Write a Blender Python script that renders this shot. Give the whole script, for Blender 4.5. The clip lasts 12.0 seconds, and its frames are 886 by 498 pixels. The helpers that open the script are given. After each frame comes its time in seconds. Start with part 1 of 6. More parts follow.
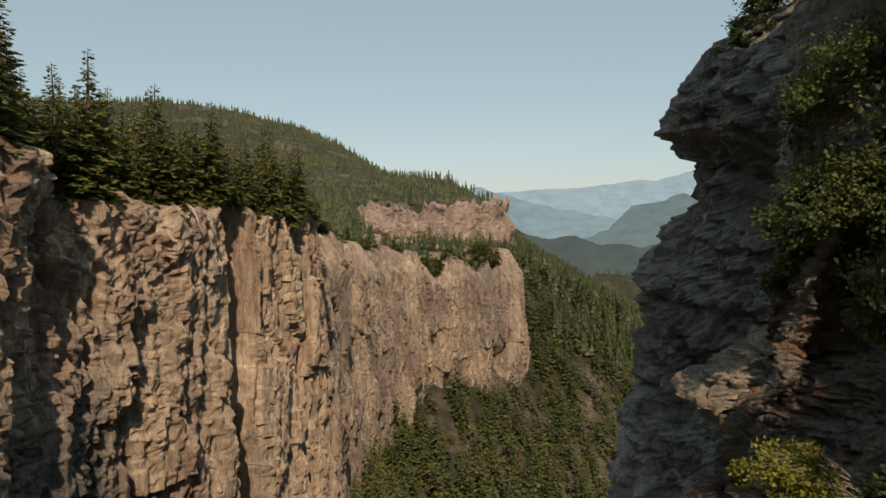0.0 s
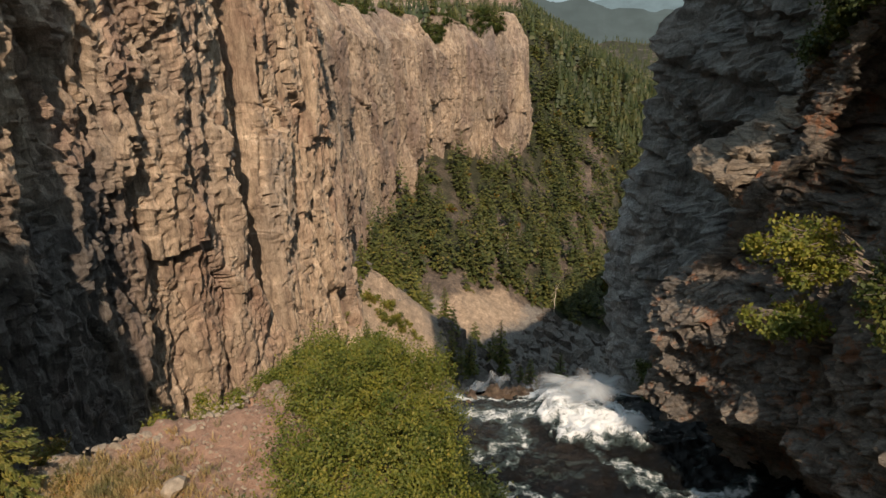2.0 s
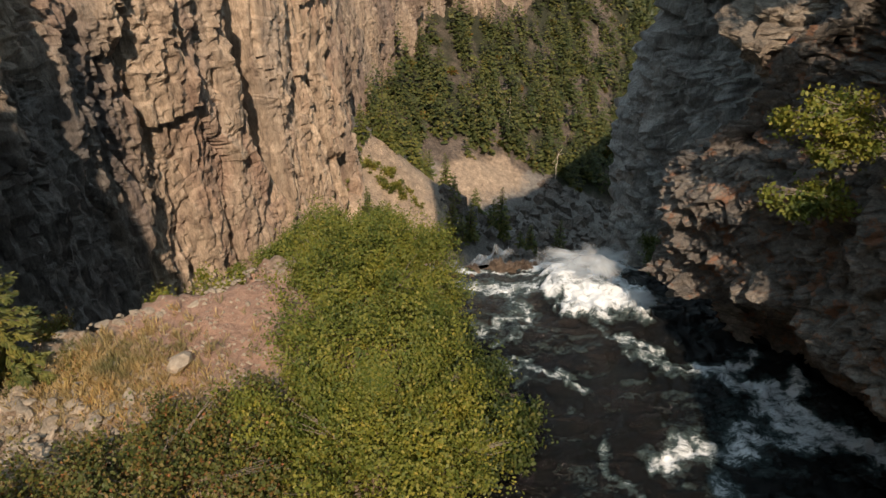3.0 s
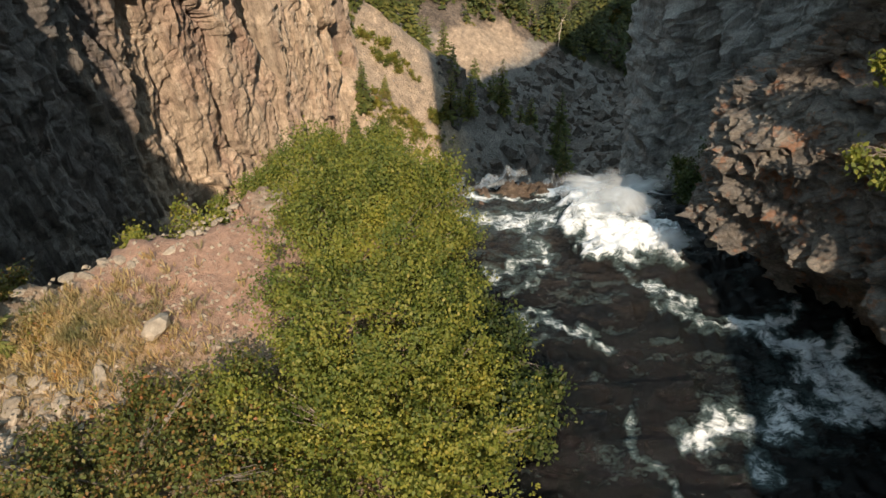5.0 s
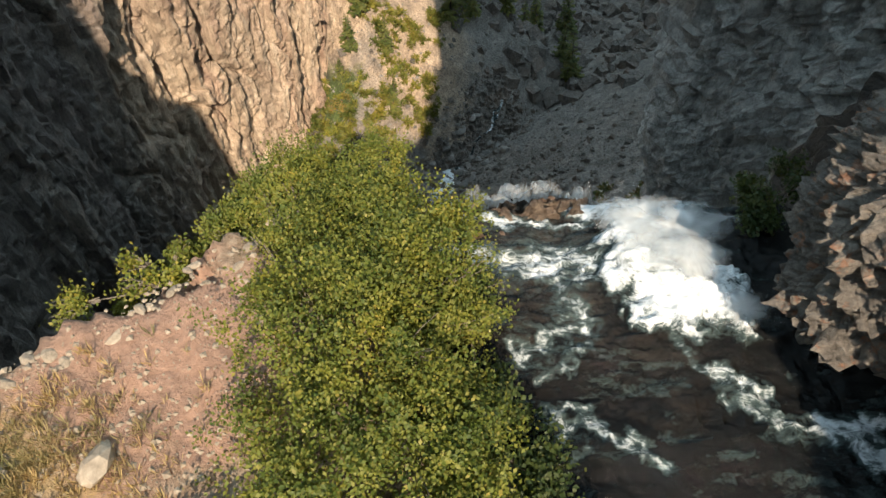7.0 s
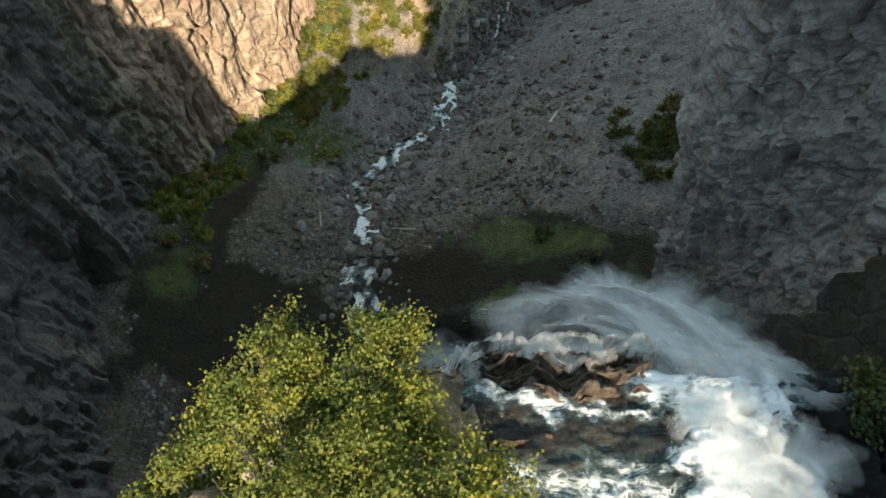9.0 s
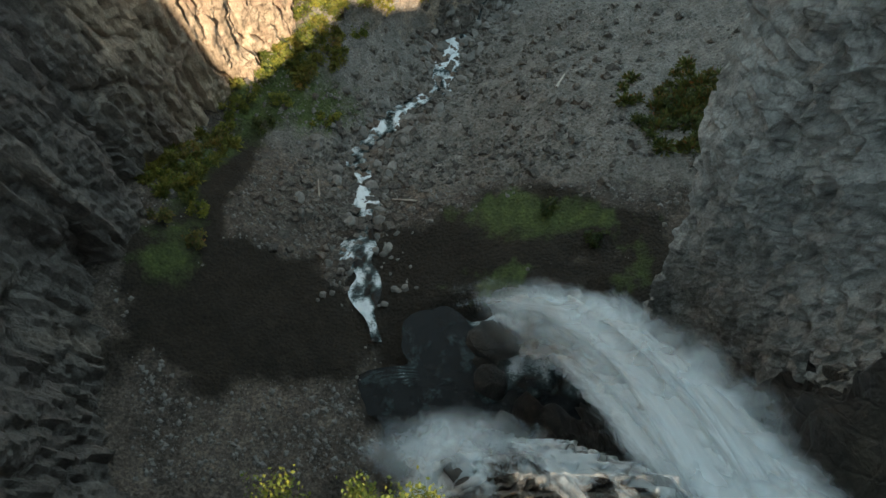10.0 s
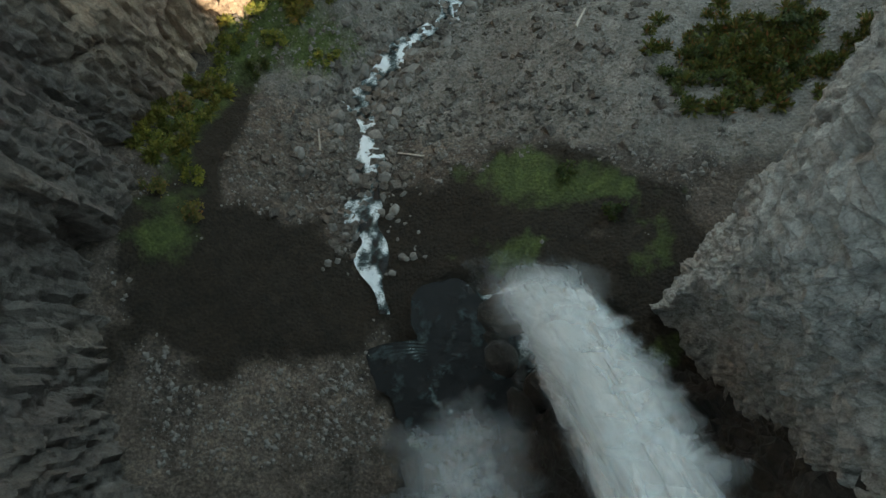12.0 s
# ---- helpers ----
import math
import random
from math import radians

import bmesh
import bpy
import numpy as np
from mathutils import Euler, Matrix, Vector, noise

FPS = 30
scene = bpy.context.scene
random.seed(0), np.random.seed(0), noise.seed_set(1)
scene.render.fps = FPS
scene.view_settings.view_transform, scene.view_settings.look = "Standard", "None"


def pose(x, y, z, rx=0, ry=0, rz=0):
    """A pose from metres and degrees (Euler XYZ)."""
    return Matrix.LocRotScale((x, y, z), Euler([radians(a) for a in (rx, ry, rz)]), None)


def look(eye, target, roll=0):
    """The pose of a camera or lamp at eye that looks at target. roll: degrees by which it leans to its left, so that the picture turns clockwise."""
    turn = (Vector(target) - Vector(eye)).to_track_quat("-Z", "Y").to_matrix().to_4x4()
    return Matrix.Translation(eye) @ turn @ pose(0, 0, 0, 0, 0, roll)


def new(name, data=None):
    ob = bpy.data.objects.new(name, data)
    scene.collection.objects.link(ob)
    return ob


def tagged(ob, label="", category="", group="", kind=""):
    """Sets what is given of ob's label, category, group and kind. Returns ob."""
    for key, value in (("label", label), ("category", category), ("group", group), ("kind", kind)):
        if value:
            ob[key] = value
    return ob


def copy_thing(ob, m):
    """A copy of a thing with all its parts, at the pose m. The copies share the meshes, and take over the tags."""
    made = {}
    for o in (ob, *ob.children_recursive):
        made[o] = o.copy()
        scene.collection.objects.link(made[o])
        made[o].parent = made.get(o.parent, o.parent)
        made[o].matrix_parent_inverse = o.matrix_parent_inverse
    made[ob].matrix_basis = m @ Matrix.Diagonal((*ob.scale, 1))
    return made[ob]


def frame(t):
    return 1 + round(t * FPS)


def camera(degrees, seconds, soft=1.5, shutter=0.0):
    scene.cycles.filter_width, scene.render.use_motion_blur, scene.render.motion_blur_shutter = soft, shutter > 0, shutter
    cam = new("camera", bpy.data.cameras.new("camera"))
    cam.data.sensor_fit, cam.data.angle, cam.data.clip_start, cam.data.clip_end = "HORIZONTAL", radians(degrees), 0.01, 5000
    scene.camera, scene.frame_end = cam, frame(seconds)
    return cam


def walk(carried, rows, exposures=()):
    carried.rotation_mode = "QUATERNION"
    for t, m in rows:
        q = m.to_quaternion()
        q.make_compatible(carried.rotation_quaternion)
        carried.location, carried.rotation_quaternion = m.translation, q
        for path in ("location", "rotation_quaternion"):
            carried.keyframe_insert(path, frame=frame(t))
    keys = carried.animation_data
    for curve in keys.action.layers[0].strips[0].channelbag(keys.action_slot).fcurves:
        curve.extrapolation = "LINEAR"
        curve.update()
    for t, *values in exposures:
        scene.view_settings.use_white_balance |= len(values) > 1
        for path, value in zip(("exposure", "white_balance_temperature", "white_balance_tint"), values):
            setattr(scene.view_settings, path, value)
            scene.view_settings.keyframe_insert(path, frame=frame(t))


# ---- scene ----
cam = camera(64.9, 12.0)
PATH = [
    (0, (0.953, -8.233, 14.159), (0.9445, -6.2363, 14.0470), -0.56),
    (0.5, (0.836, -8.264, 14.209), (0.8269, -6.2739, 14.0154), -0.58),
    (1, (0.792, -8.040, 14.181), (0.7802, -6.0765, 13.8035), -0.50),
    (1.5, (0.763, -7.652, 14.103), (0.7490, -5.7337, 13.5387), -0.50),
    (2, (0.689, -7.270, 14.000), (0.6736, -5.4145, 13.2540), -0.45),
    (2.5, (0.621, -6.879, 13.928), (0.6040, -5.1034, 13.0073), -0.48),
    (3, (0.568, -6.365, 13.890), (0.5502, -4.6866, 12.8025), -0.50),
    (3.5, (0.511, -5.638, 13.876), (0.4950, -4.0405, 12.6732), -0.54),
    (3.7, (0.495, -5.287, 13.876), (0.4784, -3.7104, 12.6459), -0.64),
    (5.3, (0.132, -2.081, 14.010), (0.1256, -0.6705, 12.5918), -0.23),
    (5.5, (0.108, -1.524, 14.008), (0.1009, -0.1363, 12.5687), -0.31),
    (6, (0.000, -0.000, 14.000), (-0.0045, 1.3303, 12.5071), -0.24),
    (6.5, (-0.126, 1.694, 13.989), (-0.1289, 2.9635, 12.4439), -0.20),
    (7, (-0.258, 3.573, 13.937), (-0.2587, 4.7791, 12.3412), -0.16),
    (7.5, (-0.421, 5.610, 13.934), (-0.4208, 6.7496, 12.2912), -0.09),
    (7.7, (-0.486, 6.491, 13.938), (-0.4847, 7.6029, 12.2752), -0.07),
    (9.3, (-1.057, 14.235, 14.010), (-1.0519, 15.0943, 12.2038), 0.03),
    (9.5, (-1.115, 15.217, 13.991), (-1.1100, 16.0440, 12.1696), 0.08),
    (10, (-1.196, 17.945, 13.932), (-1.1924, 18.6875, 12.0747), 0.06),
    (10.5, (-1.507, 20.747, 13.934), (-1.5000, 21.4027, 12.0447), 0.34),
    (11, (-1.814, 23.672, 13.835), (-1.8049, 24.2378, 11.9166), 0.72),
    (11.5, (-2.190, 26.718, 13.782), (-2.1793, 27.1924, 11.8387), 1.08),
    (12, (-2.697, 29.877, 13.727), (-2.6835, 30.2587, 11.7641), 1.88),
]
EXPOSURES = [(0, -0.30, 7500, 16), (1.0, -0.21, 7450, 18), (2.0, 0.02, 7250, 18), (3.5, 0.22, 7050, 17), (5.5, 0.62, 6950, 13), (7.5, 0.93, 6850, 12), (9.5, 1.25, 7050, 9), (10.5, 1.42, 7250, 8), (12, 1.55, 7350, 8)]
walk(cam, [(t, look(eye, target, roll)) for t, eye, target, roll in PATH], EXPOSURES)

# ---------------------------------------------------------------- daylight
SUN_WAY = Vector((0.10, -0.72, 0.68)).normalized()      # towards the sun
world = bpy.data.worlds.new("sky")
scene.world = world
world.use_nodes = True
wn = world.node_tree.nodes
wl = world.node_tree.links
sky = wn.new("ShaderNodeTexSky")
sky.sky_type = "NISHITA"
sky.sun_disc = False
sky.sun_elevation = math.asin(SUN_WAY.z)
sky.sun_rotation = math.atan2(SUN_WAY.x, SUN_WAY.y)
sky.altitude = 1200
sky.air_density = 1.0
sky.dust_density = 1.2
sky.ozone_density = 1.2
wn["Background"].inputs["Strength"].default_value = 0.15
pale_sky = wn.new("ShaderNodeHueSaturation")
pale_sky.inputs["Saturation"].default_value = 0.88
pale_sky.inputs["Hue"].default_value = 0.478
wl.new(sky.outputs["Color"], pale_sky.inputs["Color"])
smoke_haze = wn.new("ShaderNodeMix")
smoke_haze.data_type = "RGBA"
smoke_haze.inputs[0].default_value = 0.62
smoke_haze.inputs[7].default_value = (2.7, 3.95, 4.7, 1)
wl.new(pale_sky.outputs["Color"], smoke_haze.inputs[6])
wl.new(smoke_haze.outputs[2], wn["Background"].inputs["Color"])

sun_data = bpy.data.lights.new("sun", "SUN")
sun_data.energy = 4.4
sun_data.angle = radians(0.55)
sun_data.color = (1.0, 0.87, 0.70)
sun = new("sun", sun_data)
sun.matrix_world = look((0, -60, 120), Vector((0, -60, 120)) - SUN_WAY)


# ---------------------------------------------------------------- noise and mesh helpers
RNG = np.random.default_rng(7)
PERM = RNG.permutation(256).astype(np.int64)
PERM = np.concatenate([PERM, PERM, PERM])
VALS = RNG.random(256) * 2 - 1


def vnoise(p):
    """Smooth value noise, -1 to 1, for an array of points (n, 3)."""
    i = np.floor(p).astype(np.int64)
    f = p - i
    f = f * f * f * (f * (f * 6 - 15) + 10)
    i &= 255
    out = 0
    for dx in (0, 1):
        wx = f[:, 0] if dx else 1 - f[:, 0]
        a = PERM[i[:, 0] + dx]
        for dy in (0, 1):
            wy = f[:, 1] if dy else 1 - f[:, 1]
            b = PERM[a + i[:, 1] + dy]
            for dz in (0, 1):
                wz = f[:, 2] if dz else 1 - f[:, 2]
                out = out + wx * wy * wz * VALS[PERM[b + i[:, 2] + dz]]
    return out


def fbm(p, octaves=4, gain=0.5, ridged=False):
    total, amp, q = 0, 1.0, np.array(p, float)
    for _ in range(octaves):
        n = vnoise(q)
        total = total + amp * ((1 - 2 * np.abs(n)) if ridged else n)
        q = q * 2.03 + 17.3
        amp *= gain
    return total


def curve1(x, pts):
    """Smooth reading of a short table [(x, value), ...]."""
    xs, ys = zip(*pts)
    return np.interp(x, xs, ys)


def steps(a, b, x):
    t = np.clip((x - a) / (b - a), 0, 1)
    return t * t * (3 - 2 * t)


def mesh_of(name, verts, faces, material=None, smooth=True, attrs=None):
    verts = np.asarray(verts, np.float32)
    faces = np.asarray(faces, np.int32)
    me = bpy.data.meshes.new(name)
    me.vertices.add(len(verts))
    me.vertices.foreach_set("co", verts.ravel())
    k = faces.shape[1]
    me.loops.add(faces.size)
    me.loops.foreach_set("vertex_index", faces.ravel())
    me.polygons.add(len(faces))
    me.polygons.foreach_set("loop_start", np.arange(0, faces.size, k, dtype=np.int32))
    me.polygons.foreach_set("loop_total", np.full(len(faces), k, np.int32))
    me.polygons.foreach_set("use_smooth", np.full(len(faces), smooth, bool))
    for key, values in (attrs or {}).items():
        layer = me.attributes.new(key, "FLOAT", "POINT")
        layer.data.foreach_set("value", np.asarray(values, np.float32))
    if material:
        me.materials.append(material)
    me.update(calc_edges=True)
    return me


def grid_faces(rows, cols, closed=False):
    a = np.arange(rows * cols).reshape(rows, cols)
    if closed:
        a = np.concatenate([a, a[:, :1]], 1)
    return np.stack([a[:-1, :-1], a[:-1, 1:], a[1:, 1:], a[1:, :-1]], -1).reshape(-1, 4)


def part(name, mesh, parent=None, label=""):
    ob = new(name, mesh)
    if parent:
        ob.parent = parent
    if label:
        tagged(ob, label)
    return ob


# ---------------------------------------------------------------- materials
def material(name, rough=0.9):
    m = bpy.data.materials.new(name)
    m.use_nodes = True
    b = m.node_tree.nodes["Principled BSDF"]
    b.inputs["Roughness"].default_value = rough
    return m, m.node_tree.nodes, m.node_tree.links, b


def add(nodes, kind, **values):
    n = nodes.new(kind)
    for key, v in values.items():
        n.inputs[key.replace("_", " ")].default_value = v
    return n


def ramp(nodes, stops, interp="LINEAR"):
    r = nodes.new("ShaderNodeValToRGB")
    r.color_ramp.interpolation = interp
    while len(r.color_ramp.elements) < len(stops):
        r.color_ramp.elements.new(0.5)
    for e, (at, col) in zip(r.color_ramp.elements, stops):
        e.position = at
        e.color = (*col, 1) if len(col) == 3 else col
    return r


def mix(nodes, links, fac, a, b, mode="MIX"):
    n = nodes.new("ShaderNodeMix")
    n.data_type = "RGBA"
    n.blend_type = mode
    for sock, v in ((n.inputs[0], fac), (n.inputs[6], a), (n.inputs[7], b)):
        if isinstance(v, (int, float)):
            sock.default_value = v
        elif isinstance(v, tuple):
            sock.default_value = (*v, 1)
        else:
            links.new(v, sock)
    return n.outputs[2]


def coords(nodes, links, scale=(1, 1, 1)):
    g = nodes.new("ShaderNodeNewGeometry")
    m = nodes.new("ShaderNodeMapping")
    m.inputs["Scale"].default_value = scale
    links.new(g.outputs["Position"], m.inputs["Vector"])
    return m.outputs["Vector"]


def noise_tex(nodes, links, vec, scale, detail=6, rough=0.6, distort=0.0):
    n = add(nodes, "ShaderNodeTexNoise", Scale=scale, Detail=detail, Roughness=rough, Distortion=distort)
    links.new(vec, n.inputs["Vector"])
    return n.outputs["Fac"]


def noise_colour(nodes, links, vec, scale):
    n = add(nodes, "ShaderNodeTexNoise", Scale=scale, Detail=3.0)
    links.new(vec, n.inputs["Vector"])
    return n.outputs["Color"]


def bump(nodes, links, b, height, strength, distance):
    n = add(nodes, "ShaderNodeBump", Strength=strength, Distance=distance)
    links.new(height, n.inputs["Height"])
    links.new(n.outputs["Normal"], b.inputs["Normal"])
    return n


def rock_material(name, dark, mid, light, accent, accent_at=0.62, streak=0.35, scale=1.0, lichen=None, streaky=0.8, cracks=1.0, shade_tone=0.0):
    """Weathered volcanic rock: broad colour zones, upright streaks, blocky grain."""
    m, n, l, b = material(name, 0.93)
    p = coords(n, l)
    stretched = coords(n, l, (1, 1, streak))
    zones = noise_tex(n, l, stretched, 0.11 * scale, 5, 0.6, 0.6)
    grain = noise_tex(n, l, stretched, 1.1 * scale, 9, 0.68)
    fine = noise_tex(n, l, p, 7.0 * scale, 8, 0.75)
    tall = coords(n, l, (1, 1, min(1.6, streak * 0.55)))
    warp = mix(n, l, 0.35, tall, noise_colour(n, l, tall, 0.7 * scale), "ADD")
    joints = []
    for size in (0.55, 1.9):
        v = n.new("ShaderNodeTexVoronoi")
        v.feature = "DISTANCE_TO_EDGE"
        v.inputs["Scale"].default_value = size * scale
        l.new(warp, v.inputs["Vector"])
        j = ramp(n, [(0.0, (0.42, 0.40, 0.38)), (0.07, (1, 1, 1))])
        l.new(v.outputs["Distance"], j.inputs["Fac"])
        joints.append(j.outputs["Color"])
    c = ramp(n, [(0.28, dark), (0.5, mid), (0.72, light)])
    l.new(grain, c.inputs["Fac"])
    za = ramp(n, [(accent_at - 0.08, (0, 0, 0)), (accent_at + 0.08, (1, 1, 1))])
    l.new(zones, za.inputs["Fac"])
    col = mix(n, l, za.outputs["Color"], c.outputs["Color"], mix(n, l, 0.55, c.outputs["Color"], accent))
    grey = ramp(n, [(0.50, (0, 0, 0)), (0.62, (0.75, 0.75, 0.75))])
    l.new(noise_tex(n, l, stretched, 0.045 * scale, 4, 0.6, 0.8), grey.inputs["Fac"])
    col = mix(n, l, grey.outputs["Color"], col, mix(n, l, 0.6, col, tuple(sum(mid) / 3 * k for k in (0.72, 0.66, 0.60))))
    drip = ramp(n, [(0.34, (0.70, 0.68, 0.67)), (0.60, (1.18, 1.17, 1.15))])
    l.new(noise_tex(n, l, coords(n, l, (1, 1, 0.05)), 0.55 * scale, 5, 0.6, 0.5), drip.inputs["Fac"])
    col = mix(n, l, streaky, col, drip.outputs["Color"], "MULTIPLY")
    speck = ramp(n, [(0.3, (0.62, 0.62, 0.62)), (0.65, (1.15, 1.15, 1.15))])
    l.new(fine, speck.inputs["Fac"])
    col = mix(n, l, 1.0, col, speck.outputs["Color"], "MULTIPLY")
    pits = ramp(n, [(0.36, (0.42, 0.40, 0.39)), (0.47, (1, 1, 1)), (0.62, (1, 1, 1)), (0.72, (1.22, 1.21, 1.19))])
    l.new(noise_tex(n, l, coords(n, l, (1, 1, 0.6)), 1.9 * scale, 7, 0.78), pits.inputs["Fac"])
    col = mix(n, l, 0.65, col, pits.outputs["Color"], "MULTIPLY")
    for j in joints:
        col = mix(n, l, 0.42 * cracks, col, j, "MULTIPLY")
    if lichen:
        spots = noise_tex(n, l, p, 1.7, 5, 0.7)
        g = ramp(n, [(0.55, (0, 0, 0)), (0.62, (1, 1, 1))])
        l.new(spots, g.inputs["Fac"])
        col = mix(n, l, mix(n, l, 1.0, g.outputs["Color"], (0.48, 0.48, 0.48), "MULTIPLY"), col, lichen)
    # Tones rock down: painted shade on the sunny wall, browner crest on the spur.
    if shade_tone:
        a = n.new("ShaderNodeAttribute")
        a.attribute_name = "shade_tone"
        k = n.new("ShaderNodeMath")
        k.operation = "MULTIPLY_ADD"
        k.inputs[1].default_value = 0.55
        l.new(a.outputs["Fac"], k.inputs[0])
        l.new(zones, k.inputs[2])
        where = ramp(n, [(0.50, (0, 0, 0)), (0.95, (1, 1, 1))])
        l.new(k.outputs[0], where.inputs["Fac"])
        toned_rock = n.new("ShaderNodeHueSaturation")
        toned_rock.inputs["Saturation"].default_value = 0.5 if shade_tone < 0.5 else 1.3
        toned_rock.inputs["Value"].default_value = shade_tone
        l.new(col, toned_rock.inputs["Color"])
        col = mix(n, l, where.outputs["Color"], col, toned_rock.outputs["Color"])
    l.new(col, b.inputs["Base Color"])
    both = n.new("ShaderNodeMath")
    both.operation = "MULTIPLY_ADD"
    both.inputs[1].default_value = 0.7
    l.new(fine, both.inputs[0])
    l.new(grain, both.inputs[2])
    deep = n.new("ShaderNodeMath")
    deep.operation = "MULTIPLY_ADD"
    deep.inputs[1].default_value = 0.5 * cracks
    l.new(joints[0], deep.inputs[0])
    l.new(both.outputs[0], deep.inputs[2])
    height = deep.outputs[0]
    for size, amount in ((0.8, 0.34), (2.6, 0.22)):
        chunk = add(n, "ShaderNodeTexVoronoi", Scale=size * scale)
        l.new(warp, chunk.inputs["Vector"])
        k = n.new("ShaderNodeMath")
        k.operation = "MULTIPLY_ADD"
        k.inputs[1].default_value = amount
        l.new(chunk.outputs["Color"], k.inputs[0])
        l.new(height, k.inputs[2])
        height = k.outputs[0]
    bump(n, l, b, height, 0.9, 0.40 / scale)
    return m


SUNNY_ROCK = rock_material("sunny_cliff_rock", (0.22, 0.167, 0.124), (0.56, 0.425, 0.307), (0.78, 0.635, 0.48), (0.52, 0.28, 0.19), 0.56, cracks=0.7, shade_tone=0.36)
GREY_ROCK = rock_material("grey_cliff_rock", (0.19, 0.183, 0.17), (0.50, 0.48, 0.445), (0.70, 0.675, 0.625), (0.55, 0.48, 0.42), 0.58, 0.6, streaky=0.4, cracks=0.8, shade_tone=0.68)
LEDGE_ROCK = rock_material("slabby_ledge_rock", (0.085, 0.075, 0.066), (0.26, 0.23, 0.197), (0.48, 0.42, 0.355), (0.38, 0.23, 0.15), 0.60, 2.5, 1.6, (0.42, 0.15, 0.05))
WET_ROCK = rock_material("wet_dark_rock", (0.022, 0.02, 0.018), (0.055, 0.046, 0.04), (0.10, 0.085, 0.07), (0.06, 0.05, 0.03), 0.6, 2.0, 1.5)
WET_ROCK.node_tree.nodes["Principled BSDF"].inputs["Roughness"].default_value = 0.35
PALE_ROCK = rock_material("pale_far_cliff_rock", (0.28, 0.19, 0.15), (0.44, 0.33, 0.265), (0.54, 0.43, 0.35), (0.38, 0.25, 0.195), 0.6, 2.2, 0.25)


def ground_material():
    """Talus, gravel, moss and forest soil; 'moss', 'wet', 'forest' and 'pale' say where each lies."""
    m, n, l, b = material("gorge_ground", 0.95)
    p = coords(n, l)
    stones = add(n, "ShaderNodeTexVoronoi", Scale=2.4, Randomness=1.0)
    l.new(p, stones.inputs["Vector"])
    stones2 = add(n, "ShaderNodeTexVoronoi", Scale=0.9, Randomness=1.0)
    l.new(p, stones2.inputs["Vector"])
    big = noise_tex(n, l, p, 0.12, 5, 0.6)
    fine = noise_tex(n, l, p, 3.0, 7, 0.7)
    c = ramp(n, [(0.3, (0.060, 0.052, 0.046)), (0.5, (0.14, 0.124, 0.110)), (0.7, (0.26, 0.232, 0.205))])
    l.new(fine, c.inputs["Fac"])
    grit = ramp(n, [(0.0, (0.55, 0.55, 0.57)), (1.0, (1.35, 1.3, 1.25))])
    l.new(stones.outputs["Color"], grit.inputs["Fac"])
    col = mix(n, l, 0.8, c.outputs["Color"], grit.outputs["Color"], "MULTIPLY")
    grit2 = ramp(n, [(0.0, (0.62, 0.62, 0.64)), (1.0, (1.3, 1.27, 1.22))])
    l.new(stones2.outputs["Color"], grit2.inputs["Fac"])
    col = mix(n, l, 0.5, col, grit2.outputs["Color"], "MULTIPLY")
    tone = ramp(n, [(0.35, (0.60, 0.57, 0.54)), (0.65, (1.30, 1.20, 1.12))])
    l.new(big, tone.inputs["Fac"])
    col = mix(n, l, 1.0, col, tone.outputs["Color"], "MULTIPLY")
    mottle = ramp(n, [(0.38, (0.66, 0.64, 0.62)), (0.62, (1.25, 1.22, 1.20))])
    l.new(noise_tex(n, l, p, 0.55, 6, 0.7, 0.4), mottle.inputs["Fac"])

    def layer(col, key, colour, noise_scale, lo, hi):
        a = n.new("ShaderNodeAttribute")
        a.attribute_name = key
        t = noise_tex(n, l, p, noise_scale, 6, 0.65)
        s = n.new("ShaderNodeMath")
        s.operation = "ADD"
        l.new(a.outputs["Fac"], s.inputs[0])
        l.new(t, s.inputs[1])
        r = ramp(n, [(lo, (0, 0, 0)), (hi, (1, 1, 1))])
        half = n.new("ShaderNodeMath")
        half.operation = "MULTIPLY"
        half.inputs[1].default_value = 0.5
        l.new(s.outputs[0], half.inputs[0])
        l.new(half.outputs[0], r.inputs["Fac"])
        shade = ramp(n, [(0.3, tuple(v * 0.55 for v in colour)), (0.7, tuple(v * 1.35 for v in colour))])
        l.new(fine, shade.inputs["Fac"])
        laid = mix(n, l, 0.55, shade.outputs["Color"], grit2.outputs["Color"], "MULTIPLY")
        return mix(n, l, r.outputs["Color"], col, laid)

    col = layer(col, "scree", (0.235, 0.218, 0.196), 0.3, 0.40, 0.64)
    col = layer(col, "pale", (0.44, 0.34, 0.25), 0.25, 0.42, 0.6)
    col = layer(col, "forest", (0.034, 0.038, 0.018), 0.2, 0.42, 0.6)
    col = layer(col, "dirt_shade", (0.027, 0.020, 0.013), 0.35, 0.34, 0.62)
    col = layer(col, "moss", (0.075, 0.105, 0.030), 0.5, 0.44, 0.62)
    col = mix(n, l, 0.8, col, mottle.outputs["Color"], "MULTIPLY")
    l.new(col, b.inputs["Base Color"])
    h = n.new("ShaderNodeMath")
    h.operation = "MULTIPLY_ADD"
    h.inputs[1].default_value = -0.6
    l.new(stones.outputs["Distance"], h.inputs[0])
    l.new(fine, h.inputs[2])
    bump(n, l, b, h.outputs[0], 0.9, 0.45)
    return m


GROUND = ground_material()


